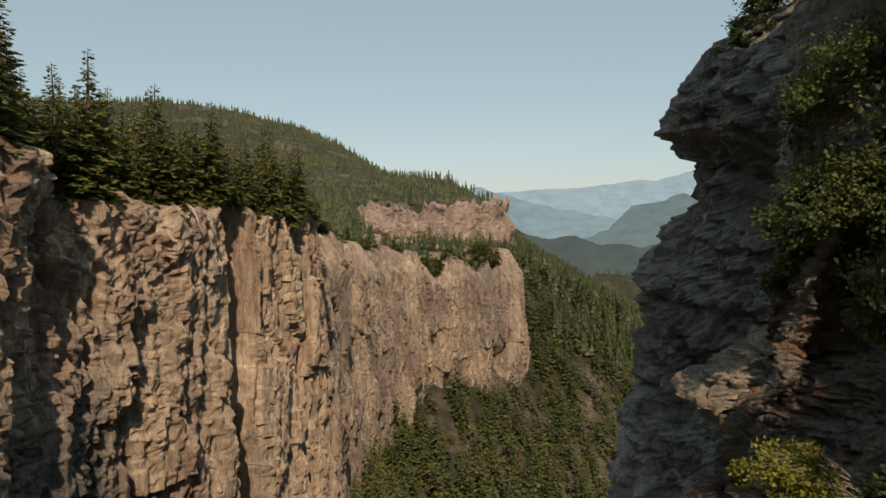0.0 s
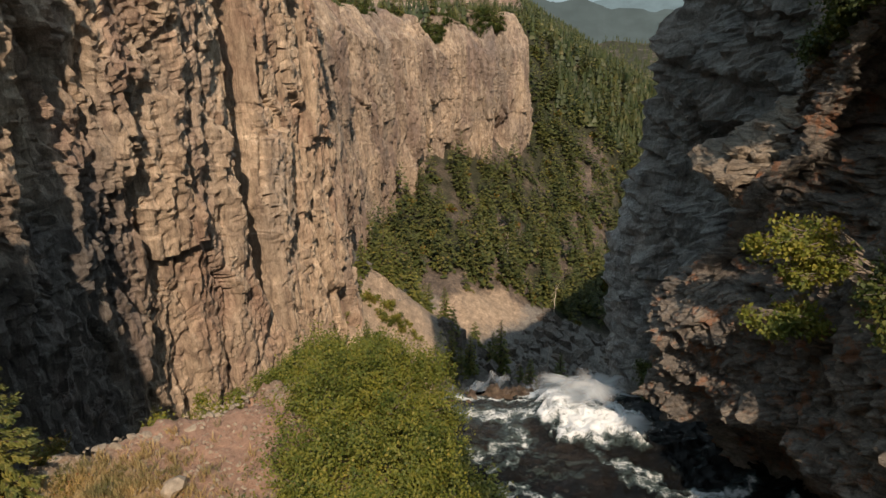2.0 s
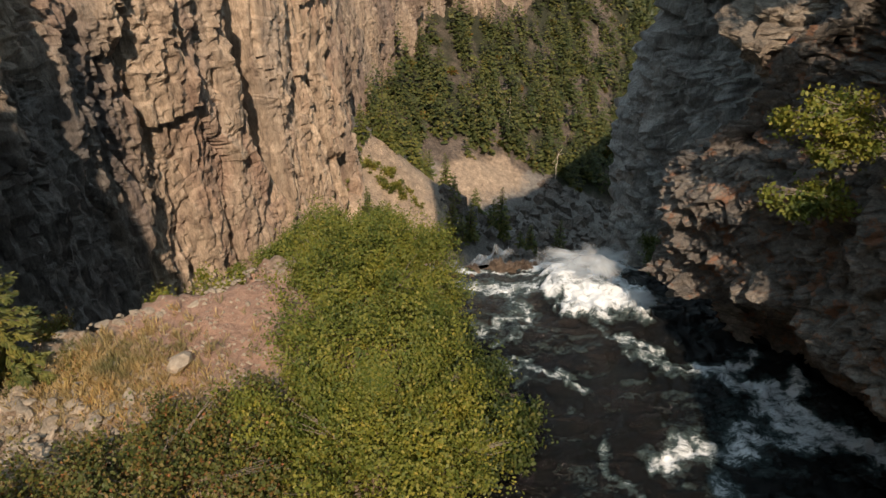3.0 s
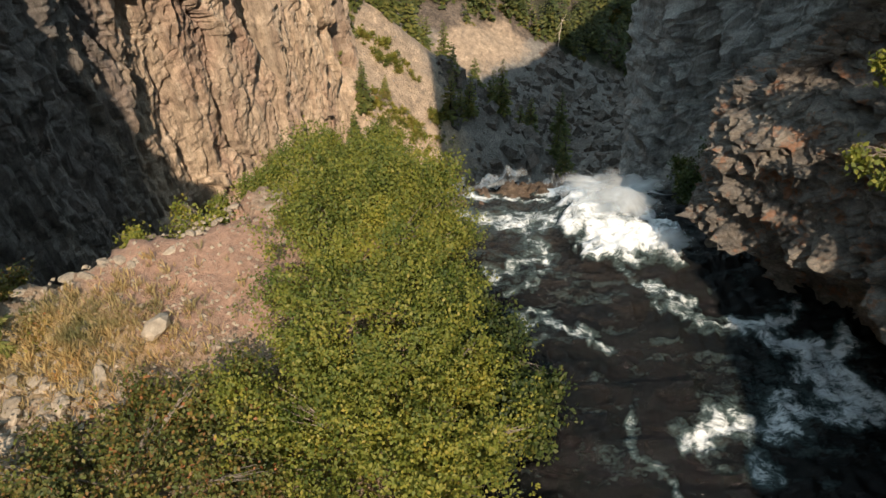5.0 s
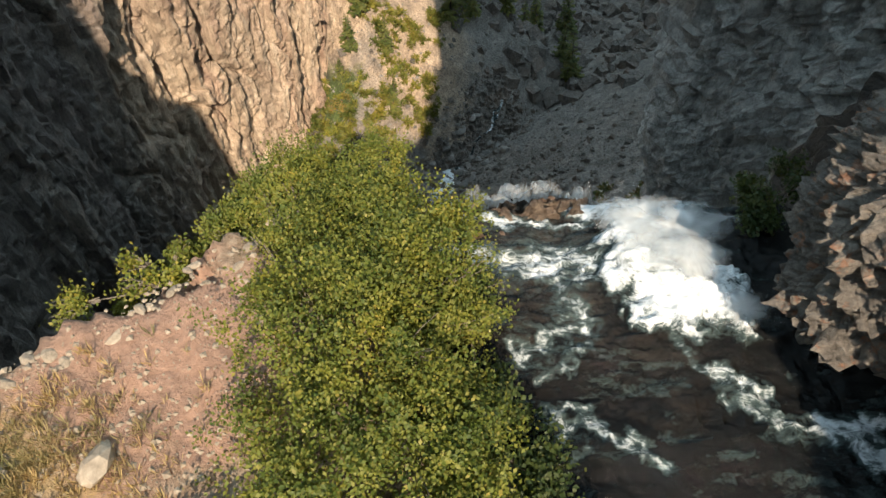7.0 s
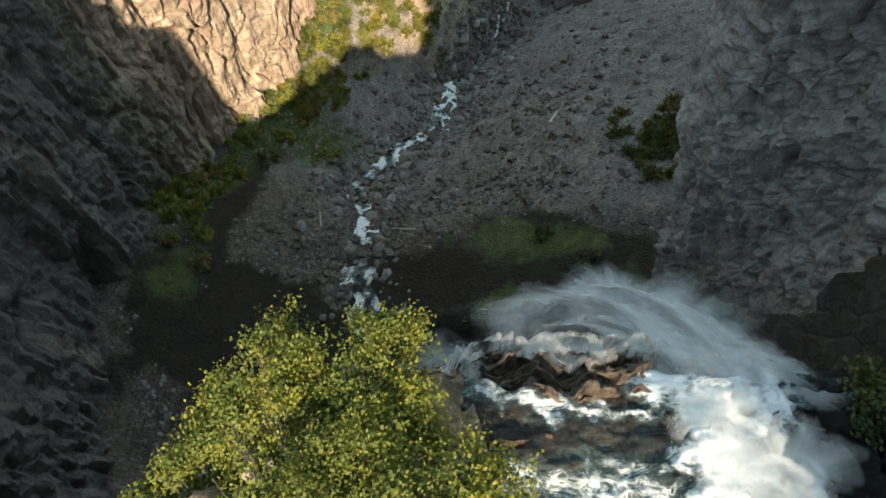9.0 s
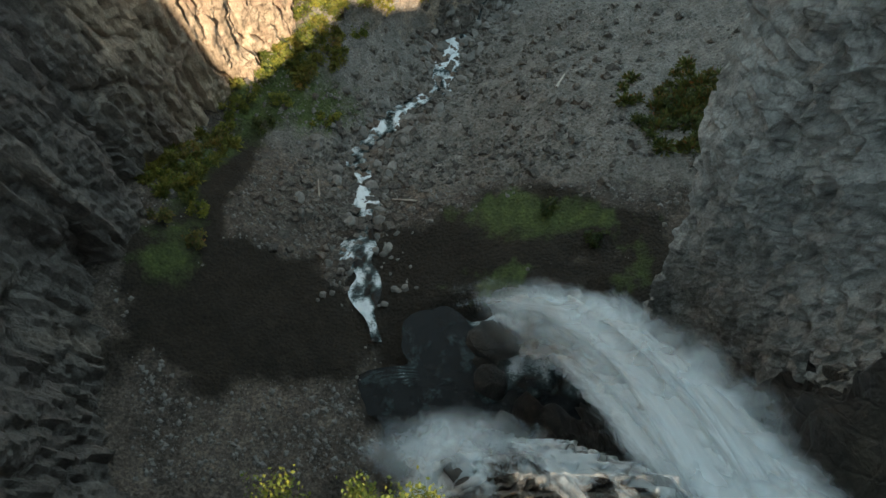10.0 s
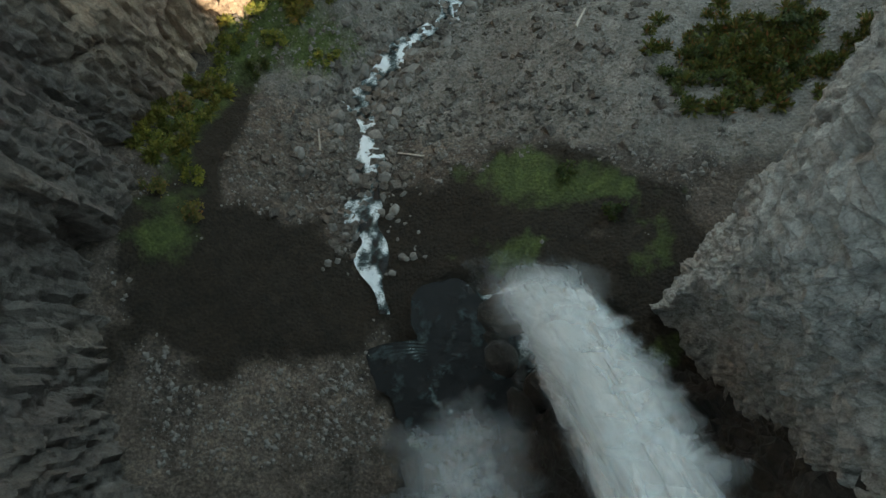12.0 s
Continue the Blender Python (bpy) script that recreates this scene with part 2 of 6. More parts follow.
def leaf_material(name, base, vary, dry, translucent=0.35, patch=0.6):
    m, n, l, b = material(name, 0.6)
    g = n.new("ShaderNodeNewGeometry")
    r = ramp(n, [(0.0, base), (0.55, vary), (0.93, tuple(0.6 * v + 0.4 * d for v, d in zip(vary, dry))), (1.0, dry)])
    l.new(g.outputs["Random Per Island"], r.inputs["Fac"])
    o = n.new("ShaderNodeObjectInfo")
    v = ramp(n, [(0.0, (0.75, 0.8, 0.75)), (1.0, (1.2, 1.12, 1.0))])
    l.new(o.outputs["Random"], v.inputs["Fac"])
    col = mix(n, l, 1.0, r.outputs["Color"], v.outputs["Color"], "MULTIPLY")
    p = coords(n, l)
    big = ramp(n, [(0.36, (0.45, 0.58, 0.52)), (0.5, (1, 1, 1)), (0.67, (1.35, 1.2, 0.95))])
    l.new(noise_tex(n, l, p, patch, 5, 0.65), big.inputs["Fac"])
    col = mix(n, l, 1.0, col, big.outputs["Color"], "MULTIPLY")
    l.new(col, b.inputs["Base Color"])
    t = n.new("ShaderNodeBsdfTranslucent")
    l.new(col, t.inputs["Color"])
    s = n.new("ShaderNodeMixShader")
    s.inputs[0].default_value = translucent
    l.new(b.outputs[0], s.inputs[1])
    l.new(t.outputs[0], s.inputs[2])
    l.new(s.outputs[0], n["Material Output"].inputs["Surface"])
    return m


SHRUB_LEAF = leaf_material("shrub_leaves", (0.120, 0.160, 0.026), (0.235, 0.25, 0.044), (0.40, 0.33, 0.08), 0.40, 0.8)
THICKET_LEAF = leaf_material("thicket_leaves", (0.075, 0.10, 0.022), (0.145, 0.155, 0.036), (0.36, 0.13, 0.06), 0.32, 1.3)
DRY_LEAF = leaf_material("dry_shrub_leaves", (0.11, 0.135, 0.03), (0.23, 0.20, 0.055), (0.34, 0.14, 0.06))
DARK_LEAF = leaf_material("dark_shrub_leaves", (0.035, 0.06, 0.014), (0.07, 0.10, 0.022), (0.14, 0.13, 0.03))
NEEDLE = leaf_material("conifer_needles", (0.085, 0.115, 0.034), (0.165, 0.185, 0.052), (0.22, 0.19, 0.06), 0.34)
SLOPE_NEEDLE = leaf_material("slope_conifer_needles", (0.040, 0.062, 0.021), (0.078, 0.098, 0.030), (0.14, 0.125, 0.04), 0.2, 0.13)
BRUSH_LEAF = leaf_material("slope_brush_leaves", (0.085, 0.115, 0.028), (0.17, 0.17, 0.045), (0.36, 0.13, 0.06), 0.3, 0.2)
SCRUB_LEAF = leaf_material("talus_scrub_leaves", (0.13, 0.15, 0.030), (0.25, 0.24, 0.05), (0.36, 0.26, 0.09), 0.35, 0.3)
FAR_NEEDLE = leaf_material("distant_conifer_needles", (0.038, 0.060, 0.022), (0.064, 0.090, 0.032), (0.125, 0.11, 0.045), 0.15, 0.07)
GRASS = leaf_material("dry_grass_blades", (0.40, 0.31, 0.15), (0.52, 0.40, 0.21), (0.42, 0.22, 0.12), 0.3)


def plain(name, a, b2, rough, scale=6.0, strength=0.4, distance=0.05):
    m, n, l, b = material(name, rough)
    t = n.new("ShaderNodeTexCoord")
    f = noise_tex(n, l, t.outputs["Object"], scale, 6, 0.65)
    r = ramp(n, [(0.3, a), (0.7, b2)])
    l.new(f, r.inputs["Fac"])
    o = n.new("ShaderNodeObjectInfo")
    v = ramp(n, [(0.0, (0.7, 0.7, 0.7)), (1.0, (1.25, 1.22, 1.2))])
    l.new(o.outputs["Random"], v.inputs["Fac"])
    l.new(mix(n, l, 1.0, r.outputs["Color"], v.outputs["Color"], "MULTIPLY"), b.inputs["Base Color"])
    bump(n, l, b, f, strength, distance)
    return m


DROPS = plain("white_water_drops", (0.80, 0.84, 0.86), (0.90, 0.93, 0.94), 0.5)
BARK = plain("conifer_bark", (0.06, 0.045, 0.035), (0.16, 0.12, 0.09), 0.95)
TWIG = plain("grey_twigs", (0.12, 0.10, 0.08), (0.27, 0.23, 0.19), 0.9)
DEADWOOD = plain("bleached_dead_wood", (0.34, 0.29, 0.24), (0.56, 0.50, 0.43), 0.85)
STONE = plain("talus_stone", (0.12, 0.112, 0.102), (0.29, 0.272, 0.248), 0.93, 3.0)
TALUS_BLOCK = rock_material("broken_talus_rock", (0.085, 0.076, 0.068), (0.19, 0.17, 0.15), (0.34, 0.31, 0.275), (0.25, 0.18, 0.14), 0.56, 1.0, 1.2)
LIGHT_STONE = plain("pale_ledge_stone", (0.20, 0.165, 0.125), (0.40, 0.34, 0.265), 0.93, 5.0)


# ---------------------------------------------------------------- the lie of the land
def creek_x(y):
    return curve1(y, [(15, 1), (30, -5), (42, -10.5), (60, -12), (67, -13), (75, -8.5), (82, -1), (95, 2), (104, 9), (130, 22), (160, 38),
                      (200, 65), (250, 105), (350, 210), (500, 350), (900, 700), (5000, 3600)])


def creek_z(y):
    return curve1(y, [(15, -61), (35, -62.5), (43, -64.5), (56, -68), (66, -73.5), (75, -75.5), (82, -78), (97, -82), (125, -88), (160, -94),
                      (200, -100), (300, -110), (600, -130), (5000, -190)])


WALL = [(-28.5, 3), (-28, 16), (-30.5, 26), (-33.8, 35), (-35.8, 41), (-35.2, 46), (-35.0, 50.5), (-36.2, 54.5), (-36.0, 60), (-33.8, 66), (-30.5, 73), (-25, 87), (-20, 100), (-18, 109), (-23, 128), (-27, 158), (-23, 195), (-12, 226),
        (8, 250), (27, 262), (27, 284), (4, 312), (-40, 345)]
HEAD = [(23, 29), (19, 24.5), (15, 21.6), (12.0, 20.2), (8.5, 18.9), (4, 18.6), (0.5, 18.2), (-2.7, 17.0), (-6, 14.4), (-10, 10.9), (-14, 7), (-19, 2), (-25, 0), (-28.5, 3)]
SPUR = [(260, 125), (150, 112), (90, 92), (60, 76), (42, 63), (30, 54.5), (21.5, 46.5), (17.4, 41.4), (15.0, 37.0), (16.6, 32.6), (18.0, 28.4), (18.8, 23.8), (17.8, 19.8), (20, 16)]
MESA = [(-420, 700), (-200, 672), (-62, 650), (0, 640), (40, 645), (56, 665), (60, 720), (40, 800)]
# The points past (9.9, 4) are unseen, drawn in to shade the river.
BANK = [(20, 17.5), (13.5, 16.6), (10.4, 15.9), (8.4, 14.2), (7.0, 12.4), (7.0, 10.8), (8.7, 8.4), (9.9, 4), (9.7, -3), (8.6, -18), (12, -40), (40, -80)]


def smooth_line(pts, step):
    """A rounded plan line through the points, at even steps, with its outward normals (to the right of its run)."""
    p = np.array(pts, float)
    q = np.vstack([2 * p[0] - p[1], p, 2 * p[-1] - p[-2]])
    out = []
    for i in range(len(p) - 1):
        a, b, c, d = q[i:i + 4]
        t = np.linspace(0, 1, 40, endpoint=False)[:, None]
        out.append(0.5 * (2 * b + (c - a) * t + (2 * a - 5 * b + 4 * c - d) * t ** 2 + (3 * b - a - 3 * c + d) * t ** 3))
    line = np.vstack(out + [p[-1:]])
    s = np.concatenate([[0], np.cumsum(np.hypot(*np.diff(line, axis=0).T))])
    at = np.linspace(0, s[-1], max(2, int(s[-1] / step)))
    line = np.stack([np.interp(at, s, line[:, 0]), np.interp(at, s, line[:, 1])], 1)
    tang = np.gradient(line, axis=0)
    for _ in range(3):
        tang[1:-1] = (tang[:-2] + tang[1:-1] + tang[2:]) / 3
    tang /= np.linalg.norm(tang, axis=1, keepdims=True) + 1e-9
    return line, np.stack([tang[:, 1], -tang[:, 0]], 1), at


def near_line(x, y, pts, step=1.5):
    """Signed distance to a plan line: positive on the side of its normals."""
    line, nrm, _ = smooth_line(pts, step)
    best = np.full(x.shape, 1e9)
    sign = np.zeros(x.shape)
    for (px, py), (nx, ny) in zip(line, nrm):
        d = (x - px) ** 2 + (y - py) ** 2
        take = d < best
        best = np.where(take, d, best)
        sign = np.where(take, (x - px) * nx + (y - py) * ny, sign)
    return np.sqrt(best) * np.where(sign >= 0, 1, -1)


def rim_z(y):
    # Below y 37 the rim is unseen; heights set by the shadow it casts.
    return curve1(y, [(-60, 36), (0, 35), (7, 27), (12, 11), (29, 9), (37, 24), (44, 25.5), (50, 21.5), (60, 17), (75, 15.5), (100, 14.5), (112, 13), (130, 11), (160, 7.5), (195, 4), (226, 1), (262, -7), (345, 0)])


def plateau_z(x, y):
    """The wooded tableland over the sunny wall, and the ridge behind."""
    z = rim_z(np.clip(y, -60, 262)) + 0.05 * np.clip(-x - 40, 0, 100)
    far = steps(230, 420, y)
    front = curve1(y, [(150, 2), (206, -4), (300, -10), (640, -30), (660, -30)]) + 1.6 * np.clip(-x - (4 + 0.085 * y), 0, 28) * steps(300, 600, y)
    mesa = 17 + 0.15 * np.clip(y - 660, 0, 260) + 0.02 * np.clip(-x, -60, 400)
    # the mesa's own edge: everything beyond it stands on the pale band
    edge = near_line(x, y, MESA, 8.0)
    on = steps(-5, -9, edge) * (y > 560)
    z = z * (1 - far) + front * far
    z = z * (1 - on) + mesa * on
    ridge = curve1(x * 1500 / np.clip(y, 700, 3000), [(-1400, 175), (-900, 180), (-604, 168), (-445, 150), (-323, 122), (-225, 80), (-176, 48), (-120, 14), (-60, 4), (60, 0)])
    z = z + ridge * steps(700, 1500, y)
    # falls away to the valley on the right
    z = z - 0.55 * np.clip(x - (28 + 0.07 * (np.clip(y, 262, 3000) - 262)), 0, 400) * (y > 240)
    return z


POOL_Z = -62.2


def floor_z(x, y):
    d = x - creek_x(y)
    left = np.clip(-d - 2.0, 0, None)
    right = np.clip(d - 2.0, 0, None)
    slope_l = curve1(y, [(20, 0.38), (70, 0.42), (90, 0.5), (115, 0.5), (160, 0.45), (300, 0.62), (700, 0.5)])
    slope_r = curve1(y, [(20, 0.30), (60, 0.33), (100, 0.42), (200, 0.5)])
    near = 0.15 * np.clip(2.0 - np.abs(d), 0, 2)
    z = creek_z(y) + slope_l * left + slope_r * right - near
    basin = np.clip(1.35 - np.sqrt(((x - 3.5) / 10.8) ** 2 + ((y - 31.5) / 8.6) ** 2), 0, 1)
    return z * (1 - steps(0, 0.5, basin)) + np.minimum(z, POOL_Z - 1.6) * steps(0, 0.5, basin)


def land_z(x, y):
    """The height of the ground anywhere."""
    x, y = np.asarray(x, float), np.asarray(y, float)
    shape = x.shape
    xf, yf = x.ravel(), y.ravel()
    p = np.stack([xf, yf, 0 * xf], 1)
    rough = fbm(p * 0.06, 4) * 1.2 + fbm(p * 0.35 + 9, 3) * 0.35
    far_rough = fbm(p * 0.006 + 5, 4) * np.clip((yf - 250) / 80, 0, 9)
    floor = floor_z(xf, yf) + rough * np.clip(np.abs(xf - creek_x(yf)) / 8, 0.15, 1)
    wall = near_line(xf, yf, WALL, 3.0)
    # talus heaped against the sunny wall
    foot = curve1(yf, [(70, -72), (87, -65), (100, -57), (109, -48), (126, -37), (138, -41), (160, -55), (195, -66), (213, -57), (226, -50), (262, -62), (300, -62)])
    heap = foot - 0.95 * np.clip(wall, 0, None) + rough * 1.2
    heap = np.where((yf > 70) & (yf < 320) & (wall < 90), heap, -400)
    floor = np.maximum(floor, heap)
    top = plateau_z(xf, yf) + rough * 0.8
    table = plateau_z(xf, yf)
    # past the sunny wall the slope climbs to the tableland
    left_bank = (yf > 240) & (xf < creek_x(yf))
    floor = np.where(left_bank, np.maximum(np.minimum(floor, table), creek_z(yf)), floor) + far_rough
    inside = steps(-9.0, -11.5, wall) * (yf < 380)
    z = floor * (1 - inside) + top * inside
    # upstream of the lip: river bed, the left shelf and the banks
    lip = near_line(xf, yf, HEAD, 1.0)
    up = np.where(yf < 24, steps(-2.6, -4.2, lip), 0)
    shelf = shelf_z(xf, yf) - 1.6
    z = z * (1 - up) + shelf * up
    # behind the shaded wall
    spur = near_line(xf, yf, SPUR, 2.5)
    back = np.where((yf > 17) & (xf > 8), steps(-9, -14, spur), 0)
    hill = 22 + 0.55 * np.clip(xf - 16, 0, 120) + rough * 2
    z = z * (1 - back) + hill * back
    return z.reshape(shape)


def shelf_z(x, y):
    """River bed, left shelf and both banks above the lip."""
    p = np.stack([x, y, 0 * x + 3], 1)
    bed = -1.9 + 0.02 * np.clip(-y, 0, 200)
    edge = curve1(y, [(-60, -6), (-20, -3), (0, 0.3), (6, 1.6), (12, 0.9), (16, -0.6), (20, -1.5)])
    left = np.clip(edge - x, 0, None)
    shelf = bed + 1.75 * steps(0, 2.6, left) + 0.08 * np.clip(left - 3, 0, 9) + 0.3 * np.clip(left - 15, 0, 60)
    shelf = shelf + 0.35 * np.clip(-y - 12, 0, 40) * steps(4, 16, left)
    shelf = shelf + (fbm(p * 0.5, 4) * 0.16 + fbm(p * 2.1, 4, 0.6) * 0.07) * steps(0.5, 3, left)
    # Unseen hill added upstream to shade the foot of the sunny wall.
    shelf = shelf + 35 * steps(12.5, 17, left) * steps(-9, -17, y)
    right = near_line(x, y, BANK, 1.5)
    back = 7 - 4 * steps(6, -2, y)
    # The 56 m rise is unseen, added to keep sun off the spur.
    bank = 56 * steps(0, 1, (-right - back) / 6) + 0.4 * np.clip(-right - 14, 0, 60)
    return np.where(right < -back, np.maximum(shelf, bed + bank), shelf)


def dirt_shade_mask(x, y):
    """Where dark wet soil lies on the gorge floor round the foot of the falls, plus shade painted under the spur."""
    warp = np.stack([x * 0.09, y * 0.09, 0 * x], 1)
    wx, wy = x + 5.5 * fbm(warp, 4, 0.6), y + 5.5 * fbm(warp + 40, 4, 0.6)

    def patch(x0, x1, y0, y1, soft):
        return steps(x0 - soft, x0 + soft, wx) * steps(x1 + soft, x1 - soft, wx) * steps(y0 - soft, y0 + soft, wy) * steps(y1 + soft, y1 - soft, wy)

    # The last patch is painted shade in the gap at the spur's foot.
    return np.maximum.reduce([patch(-33, -9, 36, 51, 3), patch(-13, 9, 10, 46, 3), patch(-9, 21, 40, 54, 3), patch(-33, -25, 44, 72, 3), patch(5, 26, 22, 42, 3)])


# ---------------------------------------------------------------- ground, out to the horizon
def in_gully(x, y):
    """The bare grey floor of the gorge beyond the falls, where no forest grows."""
    return (y > 126) & (y < 190) & (x > 12 + 0.7 * (y - 170))


def sand_strip(x, y):
    """The sandy tongue of talus that runs down from the sunny wall, 0 to 1."""
    return np.exp(-(near_line(x, y, [(-20, 104), (-11, 121), (-7, 143), (2, 166), (17, 184)], 2.0) / 8.0) ** 2)


def build_ground():
    fine = np.radians(np.linspace(-48, 48, 430))
    rest = np.radians(np.linspace(48, 312, 70)[1:-1])
    ang = np.concatenate([fine, rest])
    rad = np.concatenate([[1.0], np.geomspace(14, 4600, 430)])
    A, R = np.meshgrid(ang, rad)
    x, y = R * np.sin(A), -30 + R * np.cos(A)
    z = land_z(x, y)
    xf, yf, zf = x.ravel(), y.ravel(), z.ravel()
    cx = creek_x(yf)
    d = xf - cx
    inside = (near_line(xf, yf, HEAD, 2.0) > -1.5) & (yf < 130) & (yf > 0)
    dirt_shade = dirt_shade_mask(xf, yf)
    dirt_shade = np.clip(dirt_shade * 0.95, 0, 1) * inside
    wall = near_line(xf, yf, WALL, 4.0)
    moss = 1.25 * np.exp(-(((xf - 9) / 8) ** 2 + ((yf - 52) / 3.6) ** 2)) + 0.8 * np.exp(-(((xf + 20) / 9) ** 2 + ((yf - 74) / 6) ** 2))
    moss = moss + 0.75 * np.exp(-(((wall - 4.5) / 3.2) ** 2)) * steps(38, 46, yf) * steps(104, 96, yf) + 0.85 * np.exp(-(((xf - 33) / 8) ** 2 + ((yf - 66) / 7) ** 2))
    patchy = fbm(np.stack([xf * 0.16, yf * 0.16, 0 * xf + 33], 1), 4, 0.6)
    moss = moss * (1.0 + 0.3 * patchy) + 0.85 * dirt_shade * np.clip(patchy, 0, 1) * steps(-14, -6, xf)
    moss = np.clip(moss, 0, 1) * inside
    forest = np.where(wall < -9.5, 1.0, 0) * (yf > 20) + steps(118, 150, yf) * 0.75 + steps(230, 300, yf) * 0.25
    forest = np.clip(forest, 0, 1) * (yf > 20) + 0.8 * (yf < -8)
    gully = ((yf < 140) & (wall > 22)) | in_gully(xf, yf)
    forest = np.where(gully, 0.10, forest * (0.80 + 0.65 * fbm(np.stack([xf * 0.05, yf * 0.05, 0 * xf + 6], 1), 3)))
    pale = np.clip(np.exp(-((wall - 14) / 11) ** 2) * np.exp(-((yf - 112) / 22) ** 2), 0, 1) * 0.95
    pale = np.where((yf > 85) & (yf < 220), np.maximum(pale, sand_strip(xf, yf)), pale)
    forest = forest * (1 - 0.8 * pale)
    shelf = (near_line(xf, yf, HEAD, 2.0) < -1.5) & (yf < 25)
    pale = np.where(shelf, 0.42, pale)
    scree = np.where((yf > 20) & (wall > 4), steps(54, 64, yf + 0.25 * xf) * 0.85, 0) * ((yf < 175) | in_gully(xf, yf))
    me = mesh_of("ground", np.stack([xf, yf, zf], 1), grid_faces(len(rad), len(ang), True), GROUND, True,
                 {"dirt_shade": dirt_shade, "moss": np.clip(moss, 0, 1), "forest": forest, "pale": pale, "scree": scree})
    ob = new("ground", me)
    tagged(ob, "grey talus, gravel and mossy soil of a deep gorge", "ground", kind="structure")
    return ob


build_ground()


# ---------------------------------------------------------------- cliffs
def rim_wave(x, y):
    return fbm(np.stack([x * 0.12, y * 0.12, 0 * x + 3], 1), 4, 0.6) * (1 + 1.6 * steps(105, 150, y))


def rim_back(y):
    """How far the broken upper slope of the far wall lies back from its face."""
    return 7.0 * steps(100, 135, y)


def cliff(name, label, pts, step, zstep, low, high, lean, relief, mat, group="", seed=0.0, crest=2.5, rim=0.0, zone=None):
    """A rock face along a plan line: flutes, buttresses, ledges and crags stand out of it."""
    line, nrm, at = smooth_line(pts, step)
    lo = low(line[:, 0], line[:, 1])
    hi = high(line[:, 0], line[:, 1])
    rows = int(max((hi - lo).max() / zstep, 4))
    v = np.linspace(0, 1, rows)[:, None]
    z = lo[None] * (1 - v) + hi[None] * v
    s = np.broadcast_to(at[None], z.shape)
    x0, y0 = np.broadcast_to(line[:, 0], z.shape), np.broadcast_to(line[:, 1], z.shape)
    off = lean(s, z, x0, y0)
    n3 = np.stack([s.ravel(), z.ravel(), 0 * s.ravel() + seed], 1)
    off = off + relief(n3).reshape(z.shape)
    # the crest rolls back
    top = np.clip((v - 0.97) / 0.03, 0, 1)
    off = off - crest * top ** 1.6
    z = z + rim * rim_wave(x0.ravel(), y0.ravel()).reshape(z.shape) * steps(0.6, 1.0, v)
    x = x0 + nrm[None, :, 0] * off
    y = y0 + nrm[None, :, 1] * off
    verts = np.stack([x.ravel(), y.ravel(), z.ravel()], 1)
    p = verts * 0.45
    verts[:, 2] += fbm(p + seed, 3) * 0.35 * np.minimum(1, zstep * 2)
    me = mesh_of(name, verts, grid_faces(rows, len(line)), mat, False, {"shade_tone": zone(y0, z).ravel()} if zone else None)
    ob = new(name, me)
    tagged(ob, label, "cliff", group, "structure")
    return ob


def terraces(h, size, sharp=0.75):
    """Breaks a smooth relief into blocky shelves."""
    k = np.floor(h / size)
    f = h / size - k
    return size * (k + f * (1 - sharp) + sharp * steps(0.35, 0.65, f))


def columns(s, z, width, tall, seed, lean=0.0):
    """Upright blocks: every column and every break along it stands out by its own amount, -1 to 1."""
    warp = vnoise(np.stack([s * 0.21 / width, z * 0.12, 0 * s + seed], 1))
    a = s / width + 0.55 * warp + lean * z
    ia = np.floor(a).astype(np.int64)
    off = VALS[PERM[ia & 255]] * 3.7
    b = z / (tall * (1.15 + 0.5 * VALS[PERM[(ia + 77) & 255]])) + off + 0.25 * warp
    ib = np.floor(b).astype(np.int64)
    h = VALS[PERM[PERM[ia & 255] + (ib & 255)]]
    edge = np.minimum(a - ia, 1 - (a - ia))
    return h - 0.9 * np.clip(0.10 - edge, 0, 1) / 0.10


